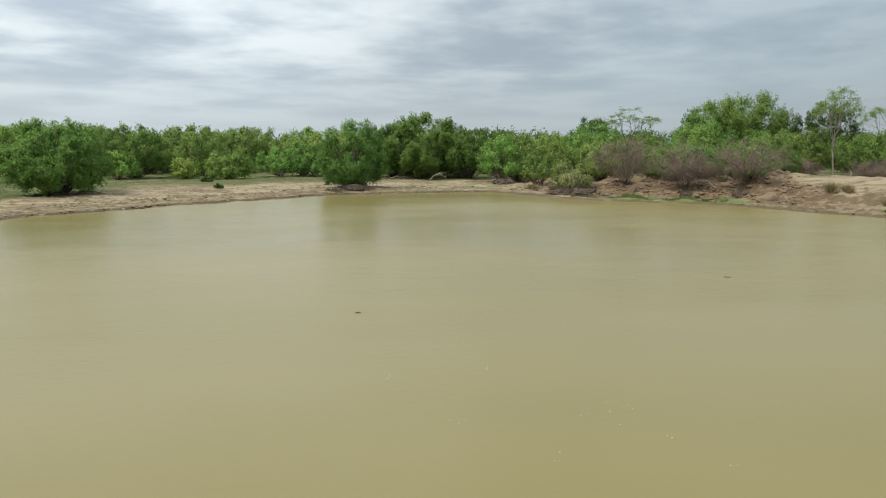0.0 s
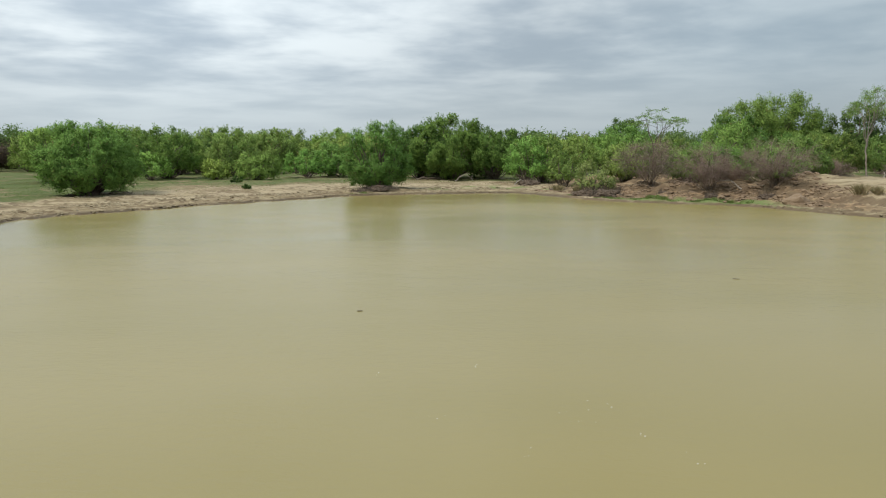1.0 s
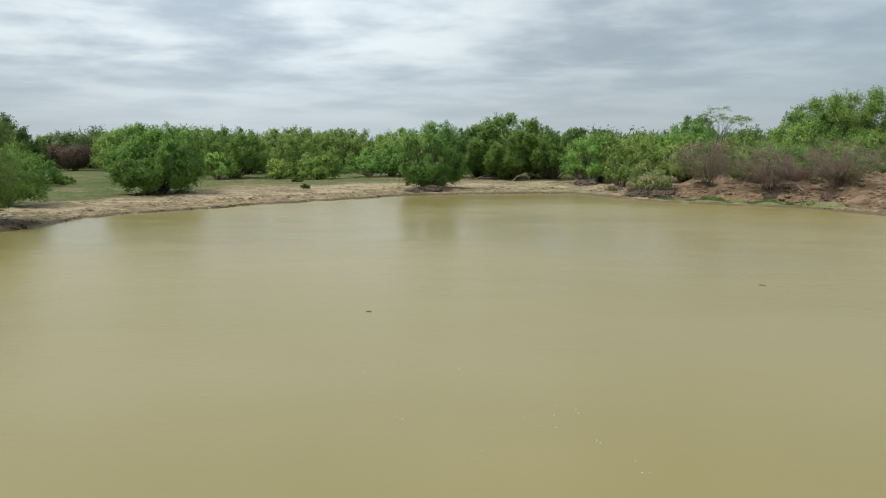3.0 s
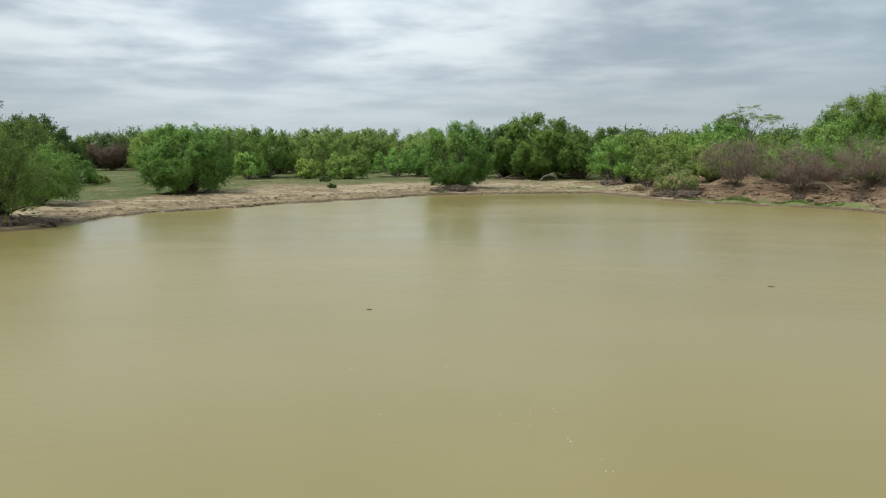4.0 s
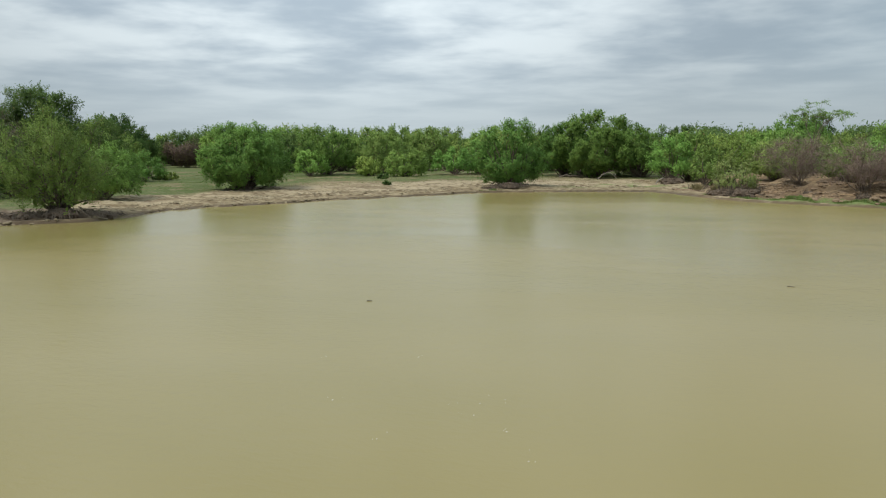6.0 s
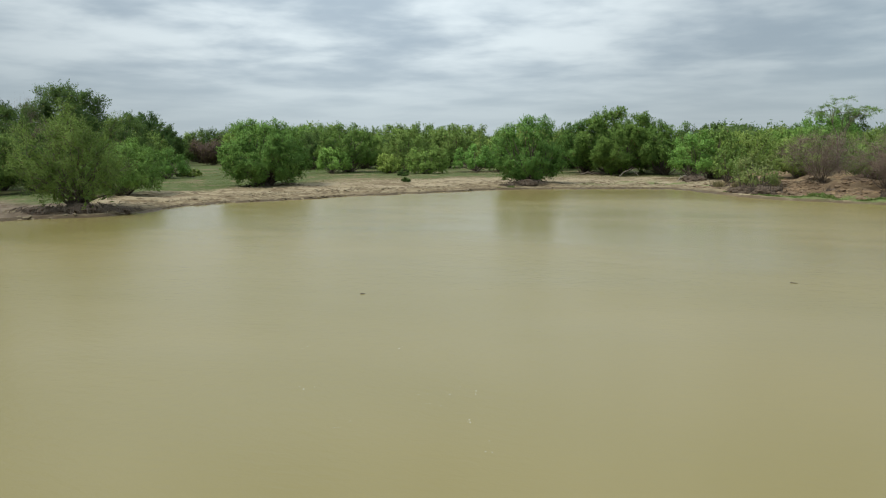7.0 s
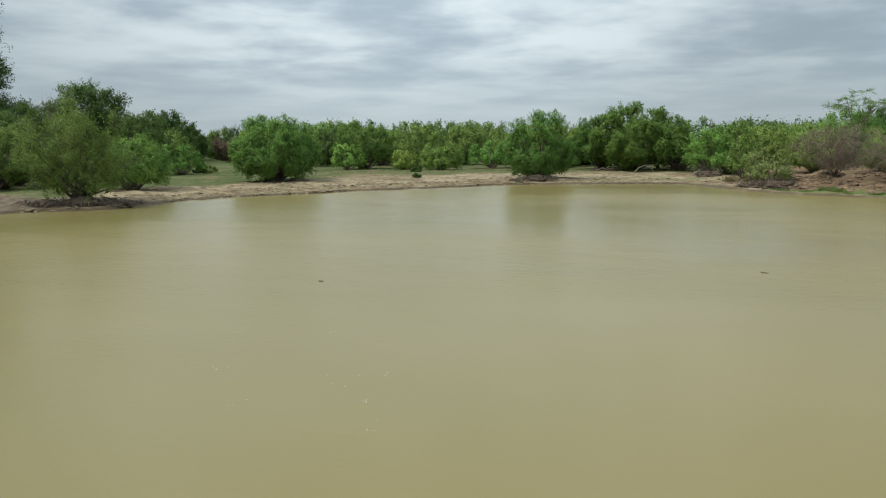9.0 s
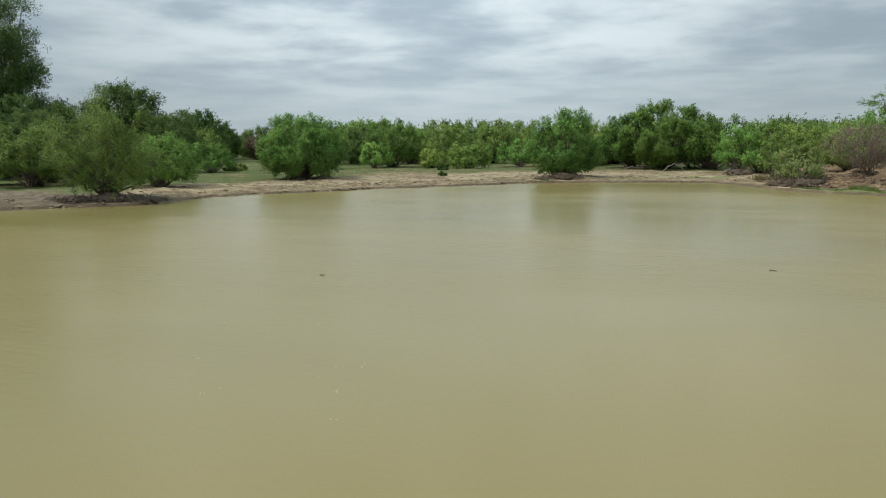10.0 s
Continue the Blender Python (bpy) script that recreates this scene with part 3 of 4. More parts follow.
# name, x, y, top, width, label, category, options
LEAFY = [
    ("tree", -45.2, 86.5, 9.7, 11.0, SHORE_TREE, "tree", dict(leaf=LEAF, count=32, low=0.09, belly=0.36)),
    ("tree", -66, 116, 10.4, 10, WOOD_TREE, "tree", dict(leaf=LEAF, low=0.2)),
    ("tree", -54.6, 131, 10.4, 11.5, "dark green dense tree behind a brighter bush", "tree", dict(leaf=LEAF_DEEP, count=20)),
    ("bush", -54.2, 123, 5.6, 6.5, "bright green bush under a darker tree", "bush", dict(leaf=LEAF_BRIGHT, count=10)),
    ("tree", -47.2, 142, 11.0, 12.5, "tall olive-green feathery tree", "tree", dict(leaf=LEAF_OLIVE, sprigs=18, count=18)),
    ("bush", -44.6, 128, 4.3, 5.2, "small rounded yellowish-green bush on open ground", "bush", dict(leaf=LEAF_LIME, count=14, low=0.1, sprigs=4)),
    ("bush", -37.0, 127, 5.7, 8.0, LOW_BUSH, "bush", dict(leaf=LEAF_LIME, count=18, low=0.12, sprigs=5)),
    ("tree", -43.5, 160, 10.6, 11, WOOD_TREE, "tree", dict(leaf=LEAF_OLIVE, sprigs=14)),
    ("tree", -49, 192, 11.6, 15, WOOD_TREE, "tree", dict(leaf=LEAF_OLIVE, sprigs=14)),
    ("tree", -37, 198, 12.0, 15, WOOD_TREE, "tree", dict(leaf=LEAF)),
    ("tree", -27.5, 175, 10.5, 12, WOOD_TREE, "tree", dict(leaf=LEAF_OLIVE)),
    ("bush", -30.5, 137, 5.9, 9.5, "dense green bush with bare dark stems below", "bush", dict(leaf=LEAF_BRIGHT, count=14, low=0.2)),
    ("bush", -24.5, 139, 5.0, 6.0, LOW_BUSH, "bush", dict(leaf=LEAF, count=10)),
    ("tree", -12.4, 100.5, 10.4, 8.6, "green tree with sprawling stems at the water's edge", "tree", dict(leaf=LEAF, count=28, low=0.05, belly=0.28, sprigs=16)),
    ("tree", -3.0, 134, 12.5, 18.0, "broad dense dark green tree above the far bank", "tree", dict(leaf=LEAF_DEEP, dense=1.2, count=34, low=0.1, belly=0.36)),
    ("tree", -9.4, 135, 11.2, 12.0, "green tree standing close beside a broader one", "tree", dict(leaf=LEAF_DEEP, count=20)),
    ("tree", 4.2, 131, 10.2, 11.5, WOOD_TREE, "tree", dict(leaf=LEAF_DEEP, count=18)),
    ("tree", 9.2, 116.5, 8.2, 7.4, "bright green tree above a clump of dark roots", "tree", dict(leaf=LEAF_BRIGHT, count=15, low=0.22)),
    ("tree", 16.5, 140, 8.0, 9.5, WOOD_TREE, "tree", dict(leaf=LEAF_LIME)),
    ("bush", 13.8, 106.5, 5.6, 5.4, "thin yellowish bush with bare lower stems", "bush", dict(leaf=LEAF_OLIVE, dense=0.6, count=11, low=0.3)),
    ("bush", 16.0, 91.5, 4.9, 5.6, "sparse pale green bush on the crumbling bank", "bush", dict(leaf=LEAF_PALE, dense=0.5, count=11, low=0.2)),
    ("tree", 33.2, 163, 12.0, 14, WOOD_TREE, "tree", dict(leaf=LEAF)),
    ("tree", 25.5, 170, 8.9, 12, WOOD_TREE, "tree", dict(leaf=LEAF)),
    ("bush", 21.8, 103, 6.9, 6.6, WOOD_TREE, "bush", dict(leaf=LEAF_OLIVE, dense=0.8)),
    ("tree", 61.0, 154, 17.9, 22.5, "large green tree rising above the thicket", "tree", dict(leaf=LEAF_DEEP, size=0.22, dense=1.0, count=34, low=0.16, trunk=2.5, clump=0.42, spray=1.9, belly=0.4, jag=0.4)),
    ("tree", 39.2, 113, 10.6, 9, "pale green thin-crowned tree above dry bushes", "tree", dict(leaf=LEAF, trunk=3.0, low=0.4, dense=0.5)),
    ("tree", 43.5, 100, 7.6, 9, WOOD_TREE, "tree", dict(leaf=LEAF_OLIVE, low=0.2)),
    ("tree", 33.5, 98, 6.6, 7.5, WOOD_TREE, "tree", dict(leaf=LEAF)),
    ("tree", 54, 113, 8.3, 10, WOOD_TREE, "tree", dict(leaf=LEAF_MOSS)),
    ("tree", 63, 106, 7.8, 9, WOOD_TREE, "tree", dict(leaf=LEAF_DEEP)),
    ("tree", 50, 122, 9.0, 10, WOOD_TREE, "tree", dict(leaf=LEAF_DEEP)),
    ("tree", 51.5, 147, 13.0, 13, WOOD_TREE, "tree", dict(leaf=LEAF_DEEP)),
    ("tree", 77, 150, 15.6, 13, WOOD_TREE, "tree", dict(leaf=LEAF_DARK)),
    ("tree", -41.8, 50.6, 10.5, 9.4, "wide feathery green tree with many thin stems on the bank", "tree", dict(leaf=LEAF_MOSS, count=21, low=0.02, size=0.085, dense=0.5, sprigs=30, clump=0.24, spray=2.0, rise=0.8, stems=12, belly=0.34, jag=0.5)),
    ("tree", -103.6, 110.5, 18.6, 14.5, "tall dark green tree in the wood", "tree", dict(leaf=LEAF_DARK, jag=0.3, dense=1.4, count=30, low=0.15, trunk=3.0, belly=0.5, clump=0.4, spray=2.0, size=0.22)),
    ("tree", -104, 83, 36, 24, "very tall tree with ragged dark crown", "tree", dict(leaf=LEAF_DARK, count=40, low=0.2, trunk=7.0, dense=0.6, clump=0.45, spray=2.0, size=0.2, rise=0.0, sprigs=2, jag=0.6, belly=0.5)),
    ("tree", -86, 74, 13.4, 13, "dark green tree in the wood", "tree", dict(leaf=LEAF_DARK)),
    ("tree", -98.5, 87, 14.6, 15, "dark green tree in the wood", "tree", dict(leaf=LEAF_DARK, count=30, clump=0.4, spray=1.9)),
    ("tree", -80.5, 100, 11.4, 10, "dark green tree in the wood", "tree", dict(leaf=LEAF_DARK)),
    ("bush", -62.5, 66, 6.2, 8.0, "dark green bush behind the bank", "bush", dict(leaf=LEAF_DARK, count=13)),
    ("tree", -72, 69, 11, 10.0, "dark green tree in the wood", "tree", dict(leaf=LEAF_DARK)),
    ("tree", -74, 60, 10.5, 9.0, "dark green tree in the wood", "tree", dict(leaf=LEAF_DARK)),
    ("bush", 28.5, 95.5, 6.3, 6.5, WOOD_TREE, "bush", dict(leaf=LEAF_OLIVE, dense=0.8)),
    ("bush", 38.0, 93.5, 6.4, 7.5, WOOD_TREE, "bush", dict(leaf=LEAF, dense=0.8)),
    ("bush", 35.3, 84.0, 3.9, 3.2, "low olive shrub on a heap of rubble", "shrub", dict(leaf=LEAF_OLIVE, count=8, size=0.1, clump=0.2, spray=0.8)),
    ("bush", -65.5, 61.5, 8.3, 9.0, "olive-green bush behind the bank", "bush", dict(leaf=LEAF_MOSS, count=18)),
    ("bush", -72.6, 100, 5.8, 8.0, "rounded green bush by the meadow", "bush", dict(leaf=LEAF, count=13)),
    ("tree", -127, 163, 13.0, 14, "dark green tree in the wood", "tree", dict(leaf=LEAF_DARK)),
    ("tree", -141, 170, 15.0, 15, "dark green tree in the wood", "tree", dict(leaf=LEAF_DARK)),
    ("tree", -106, 124, 12.0, 11, WOOD_TREE, "tree", dict(leaf=LEAF_DARK)),
    ("tree", -118, 147, 15.4, 13, WOOD_TREE, "tree", dict(leaf=LEAF_DARK)),
    ("bush", -50.5, 66, 6.9, 8.4, "dense green bush behind the bank", "bush", dict(leaf=LEAF, count=20)),
    ("bush", -70.8, 104.5, 2.1, 3.4, "low green bush on the meadow's edge", "bush", dict(leaf=LEAF_MOSS, count=8, size=0.14, clump=0.18, spray=0.7, sprigs=3)),
    ("bush", -74.5, 106.5, 1.5, 2.2, "low dark green bush on the meadow's edge", "bush", dict(leaf=LEAF_DARK, count=6, size=0.14, clump=0.16, spray=0.6, sprigs=2)),
    ("tree", 17.5, 402, 17.2, 15, "dark tree far off above the woods", "tree", dict(leaf=LEAF_DARK, size=0.45, dense=0.7, clump=0.6)),
    ("tree", 33, 425, 16.4, 15, "dark tree far off above the woods", "tree", dict(leaf=LEAF_DARK, size=0.45, dense=0.7, clump=0.6)),
    ("tree", 66, 330, 19.5, 15, "dark tree far off above the woods", "tree", dict(leaf=LEAF_DARK, size=0.4, dense=0.7, clump=0.6)),
    ("bush", -36.6, 114.6, 1.8, 1.9, "small dark green shrub on bare sand", "shrub", dict(leaf=LEAF_DARK, count=5, size=0.15, clump=0.12, spray=0.6, sprigs=2)),
    ("bush", -30.9, 101.2, 0.95, 1.3, "small dark green shrub on bare sand", "shrub", dict(leaf=LEAF_DARK, count=4, size=0.14, clump=0.12, spray=0.6, sprigs=1)),
]
for number, (name, x, y, top, w, label, category, more) in enumerate(LEAFY):
    leafy(name, x, y, top, w, label, category, 100 + number, **more)

feather_tree(27.0, 107, 11.8, 9.5, "slender tree with a thin feathery umbrella crown", 151, fork=0.45, bark=BARK, deep=0.3)
feather_tree(56.6, 107, 15.0, 6.6, "slender pale-stemmed tree with a sparse crown", 152, fork=0.4, fans=44, lowest=0.5, deep=0.65)
feather_tree(74.0, 124, 14.2, 9.0, "slender pale-stemmed tree with a sparse crown", 153, fork=0.4, fans=40, lowest=0.5, deep=0.65)

DRY = [(22.4, 90.5, 8.1, 8.4), (27.8, 85.0, 7.0, 6.4), (34.2, 83.0, 7.6, 9.6), (58, 99, 4.6, 9.0), (49, 101, 4.4, 7.0)]
for number, (x, y, top, w) in enumerate(DRY):
    dry_bush(x, y, top, w, "leafless mauve-brown thorn bush on the eroded bank", 300 + number)
dry_bush(31.5, 90.0, 4.6, 6.5, "low leafless reddish-brown brush on the bank", 331, LEAF_BRUSH, TWIG_RUST, 0.8)
dry_bush(-115.4, 172, 8.6, 13.5, "leafless reddish-brown bush at the meadow's end", 320, LEAF_RUST, TWIG_RUST, 1.5, leaf_size=0.22)
dry_bush(-97, 94, 16.0, 7.0, "tall bare grey tree among the leafy wood", 321, LEAF_DRY, TWIG_DRY, 0.8, "bare_tree")
dry_bush(-87, 84, 11.4, 8.0, "leafless dark brown bush inside the wood", 322, LEAF_RUST, TWIG_RUST, 1.0)


# ---- thicket behind: repeats of a few trees ----
def build_thicket():
    kinds = [
        leafy("tree", -60, 150, 9.6, 10, WOOD_TREE, "tree", 501, dense=0.85, size=0.24, count=20, low=0.12, sprigs=6, leaf=LEAF, group="thicket trees"),
        leafy("tree", -71, 152, 10.4, 11, WOOD_TREE, "tree", 502, dense=0.85, size=0.24, count=20, low=0.12, sprigs=12, leaf=LEAF_OLIVE, group="thicket trees"),
        leafy("tree", 12, 152, 8.8, 10, WOOD_TREE, "tree", 503, dense=0.85, size=0.24, count=20, low=0.12, sprigs=6, leaf=LEAF_BRIGHT, group="thicket trees"),
        leafy("tree", -16, 158, 9.8, 11, WOOD_TREE, "tree", 504, dense=0.85, size=0.24, count=20, low=0.12, sprigs=6, leaf=LEAF_DARK, group="thicket trees"),
    ]
    rng = np.random.default_rng(55)
    spots = []
    for n in range(1500):
        a, r = radians(rng.uniform(-62, 38)), rng.uniform(112, 270)
        x, y = r * math.sin(a), r * math.cos(a)
        if x < -28 and y < 143 + 0.25 * (x + 60) or -28 <= x < 12 and y < 142 or 12 <= x < 34 and y < 118 or x >= 34 and y < 116:
            continue
        if x < -45 and y < 166 and min(abs(x - 3 + y * 0.696), abs(x - 9.7 + y * 0.739)) < 13:
            continue
        if any((x - p) ** 2 + (y - q) ** 2 < 81 for p, q in spots) or any((x - o[1]) ** 2 + (y - o[2]) ** 2 < 20 for o in LEAFY):
            continue
        if r > 188 and x > -50 or (x + 117) ** 2 + (y - 172) ** 2 < 170:
            continue
        spots.append((x, y))
        k = rng.uniform(0.68, 0.95) * (1.22 if x < -75 else 0.84 if x > 4 else 1.0) * (1.0 + 0.1 * (y > 170))
        kind = kinds[(0, 1, 2, 1)[rng.integers(0, 4)]] if x > 6 else kinds[(0, 1, 0, 1, 2, 3)[rng.integers(0, 6)]] if x > -70 else kinds[(0, 3, 3, 1)[rng.integers(0, 4)]]
        copy_thing(kind, pose(x, y, ground_z(x, y) - 0.1, 0, 0, rng.uniform(0, 360)) @ Matrix.Diagonal((k, k, k * rng.uniform(0.9, 1.1), 1)))


build_thicket()


# ---- woods behind ----
def build_far_woods():
    """Woodland to the horizon: crowns of large leaf sprays, thinning with distance."""
    rng = np.random.default_rng(7)
    where = []
    for n in range(180):
        a, far = radians(rng.uniform(-66, 40)), rng.uniform(0, 1) ** 1.5
        r = 225 + 250 * far
        x, y = r * math.sin(a), r * math.cos(a)
        h, w = rng.uniform(7.5, 11.5) + 3.5 * far + (3.0 if a < radians(-28) else 0.0), rng.uniform(8, 14)
        z = ground_z(x, y)
        k = 1200
        way = rng.normal(size=(k, 3))
        way[:, 2] = np.abs(way[:, 2])
        way /= np.linalg.norm(way, axis=1, keepdims=True)
        lump = 1 + 0.25 * np.sin(way[:, 0] * 5 + n) * np.sin(way[:, 1] * 6 + 2 * n)
        p = way * lump[:, None] * np.array([w / 2, w / 2, h * 0.62]) * rng.uniform(0.4, 1, (k, 1)) ** 0.4
        p[:, 2] += h * 0.34 * rng.uniform(0.2, 1, k)
        where.append(p + (x, y, z))
    v, f = leaves(rng, np.concatenate(where), 0.56)
    tagged(new("far_woods", mesh_of("far_woods", v, f, LEAF_FAR)), "dense green woodland stretching away to the horizon", "woodland", kind="stuff")


build_far_woods()


# ---- the banks in detail ----
def ball_arrays():
    bm = bmesh.new()
    bmesh.ops.create_icosphere(bm, subdivisions=1, radius=1.0)
    bm.verts.ensure_lookup_table()
    v = np.array([p.co for p in bm.verts])
    f = np.array([[p.index for p in q.verts] for q in bm.faces])
    bm.free()
    return v, f


BALL_V, BALL_F = ball_arrays()


def clod_material(name, dark, light):
    mat, t, bsdf, out = material(name)
    geo, co = t.nodes.new("ShaderNodeNewGeometry"), object_coords(t)
    grain = noise_tex(t, co, 6.0, 5.0, 0.65)
    fac = op(t, "ADD", op(t, "MULTIPLY", geo.outputs["Random Per Island"], 0.6), op(t, "MULTIPLY", grain, 0.4))
    t.links.new(mixed(t, fac, dark, light), bsdf.inputs["Base Color"])
    bsdf.inputs["Roughness"].default_value = 0.95
    bump(t, bsdf, grain, 0.05)
    return mat


CLOD = clod_material("clod_tan", (0.11, 0.083, 0.046), (0.33, 0.265, 0.16))
CLOD_RED = clod_material("clod_red_brown", (0.095, 0.062, 0.037), (0.29, 0.20, 0.118))


CLOD_DARK = clod_material("clod_dark_brown", (0.06, 0.042, 0.028), (0.165, 0.115, 0.075))


def rough_ball(rng, rough=0.3):
    v = BALL_V * (1 + rng.normal(size=(len(BALL_V), 1)) * rough * 0.5)
    return v * rng.uniform(0.7, 1.3, 3)


def along_shore(rng, lo, hi, n):
    """Points at random along a stretch of the waterline, with the way inland."""
    pts = []
    seg = [(a, b) for a, b in zip(SHORE[lo:hi], SHORE[lo + 1: hi + 1])]
    long = np.array([np.linalg.norm(b - a) for a, b in seg])
    for k in rng.choice(len(seg), n, p=long / long.sum()):
        a, b = seg[k]
        e = (b - a) / np.linalg.norm(b - a)
        pts.append((a + (b - a) * rng.uniform(0, 1), np.array([-e[1], e[0]])))
    return pts


def build_clods(name, lo, hi, n, mat, label, reach, seed, big=0.26, start=0.0):
    rng = np.random.default_rng(seed)
    vs, fs, spots = [], [], []
    band = rng.uniform(0, reach, 5)
    for k, (p, inland) in enumerate(along_shore(rng, lo, hi, n)):
        d = abs(rng.normal() * 0.5) if k % 5 == 0 else abs(band[k % 5] + rng.normal() * 0.9 + 1.2 * math.sin(p[0] * 0.4))
        spots.append(p + inland * (start + d))
        size = 0.035 + big * rng.uniform(0, 1) ** 4
        vs.append(rough_ball(rng) * size * np.array([1.6, 1.3, 0.6]) + (0, 0, -size * 0.1))
        fs.append(BALL_F + len(BALL_V) * k)
    spots = np.array(spots)
    level = land(spots[:, 0], spots[:, 1])
    vs = [v + (x, y, z) for v, (x, y), z in zip(vs, spots, level)]
    tagged(new(name, mesh_of(name, np.concatenate(vs), np.concatenate(fs), mat)), label, "soil", kind="stuff")


build_clods("mud_clods", 1, 16, 4200, CLOD, "dried mud clods scattered along the sandy shore", 9.0, 61, 0.15)
build_clods("soil_clods", 16, 24, 3000, CLOD_RED, "reddish-brown soil clods on the eroded bank", 8.0, 62, 0.24, 2.6)
build_clods("sand_clods", 23, 27, 260, CLOD, "dried clods on the sand bank", 6.0, 63, 0.12)


def build_grass(name, spots, mat, label, seed, high=0.28, wide=0.03):
    """Blades of grass, one bent triangle pair each, at the given places."""
    rng = np.random.default_rng(seed)
    p = np.asarray(spots, float)
    n = len(p)
    z = land(p[:, 0], p[:, 1])
    base = np.column_stack([p, z - 0.02])
    a = rng.uniform(0, 6.28, n)
    side = np.column_stack([np.cos(a), np.sin(a), np.zeros(n)]) * wide * rng.uniform(0.6, 1.4, (n, 1))
    bend = np.column_stack([-np.sin(a), np.cos(a), np.zeros(n)])
    h = (high * rng.uniform(0.4, 1.2, n))[:, None]
    up = np.array([0, 0, 1.0])
    v = np.stack([base - side, base + side, base + side * 0.6 + up * h * 0.6 + bend * h * 0.2, base + up * h + bend * h * 0.55], 1).reshape(-1, 3)
    return tagged(new(name, mesh_of(name, v, np.arange(4 * n).reshape(-1, 4), mat)), label, "grass", kind="stuff")


def grass_places():
    rng = np.random.default_rng(70)
    fringe = []
    for p, inland in along_shore(rng, 18, 23, 14000) + along_shore(rng, 26, 27, 1200) + along_shore(rng, 12, 13, 250):
        if math.sin(p[0] * 1.3) + 0.6 * math.sin(p[0] * 3.1 + 1) > rng.uniform(-1.3, 1.0):
            fringe.append(p + inland * (0.9 + abs(rng.normal()) * 0.8 + 0.4 * math.sin(p[0])))
    x, y = rng.uniform(-95, 12, 60000), rng.uniform(80, 132, 60000)
    keep = (shore_distance(x, y) > 13 + rng.exponential(5, 60000)) & (waves(x, y, 9, 22) > rng.uniform(-0.7, 0.9, 60000))
    return fringe, np.column_stack([x, y])[keep][:22000]


FRINGE, MEADOW = grass_places()
build_grass("shore_grass", FRINGE, GRASS_BRIGHT, "short fresh green grass along the waterline", 71, 0.12, 0.035)
build_grass("meadow_grass", MEADOW, GRASS, "short sparse grass on the open ground", 72, 0.09, 0.05)


def tussock(x, y, high, wide, mat, label, seed):
    rng = np.random.default_rng(seed)
    n = 240
    a, lean = rng.uniform(0, 6.28, n), rng.uniform(0.05, 0.75, n)
    base = np.column_stack([rng.normal(size=n) * wide * 0.18, rng.normal(size=n) * wide * 0.18, np.full(n, -0.05)])
    h = high * rng.uniform(0.5, 1.1, n)
    tip = base + np.column_stack([np.cos(a) * lean * h, np.sin(a) * lean * h, h * (1 - 0.35 * lean)])
    mid = (base + tip) / 2 + np.array([0, 0, 1.0]) * (0.12 * h)[:, None]
    side = np.column_stack([-np.sin(a), np.cos(a), np.zeros(n)]) * 0.018
    v = np.stack([base - side, base + side, mid + side * 0.8, tip], 1).reshape(-1, 3)
    ob = new("grass_tussock", mesh_of("grass_tussock", v, np.arange(4 * n).reshape(-1, 4), mat))
    ob.location = (x, y, ground_z(x, y))
    return tagged(ob, label, "grass")


STRAW = leaf_material("straw", (0.17, 0.13, 0.07), (0.36, 0.29, 0.16), dryness=0.0, through=0.25)
for number, (x, y, high, wide) in enumerate([(38.6, 73.0, 1.3, 1.3), (39.8, 72.2, 1.0, 1.0), (17.6, 92.6, 1.2, 1.6), (14.2, 94.0, 1.1, 1.4), (12.2, 99.0, 1.0, 1.3), (40.5, 66.5, 0.9, 1.0), (44, 71, 0.8, 0.9)]):
    tussock(x, y, high, wide, STRAW, "dry straw-coloured grass tussock on the bank", 400 + number)
for number, (x, y, high, wide) in enumerate([(20.6, 82.6, 0.5, 1.2), (22.1, 82.3, 0.4, 1.0), (28.4, 79.6, 0.45, 1.2), (38.6, 63.4, 0.4, 1.2), (-13.4, 94.6, 0.4, 1.0)]):
    tussock(x, y, high, wide, GRASS_BRIGHT, "fresh green grass tussock at the waterline", 420 + number)


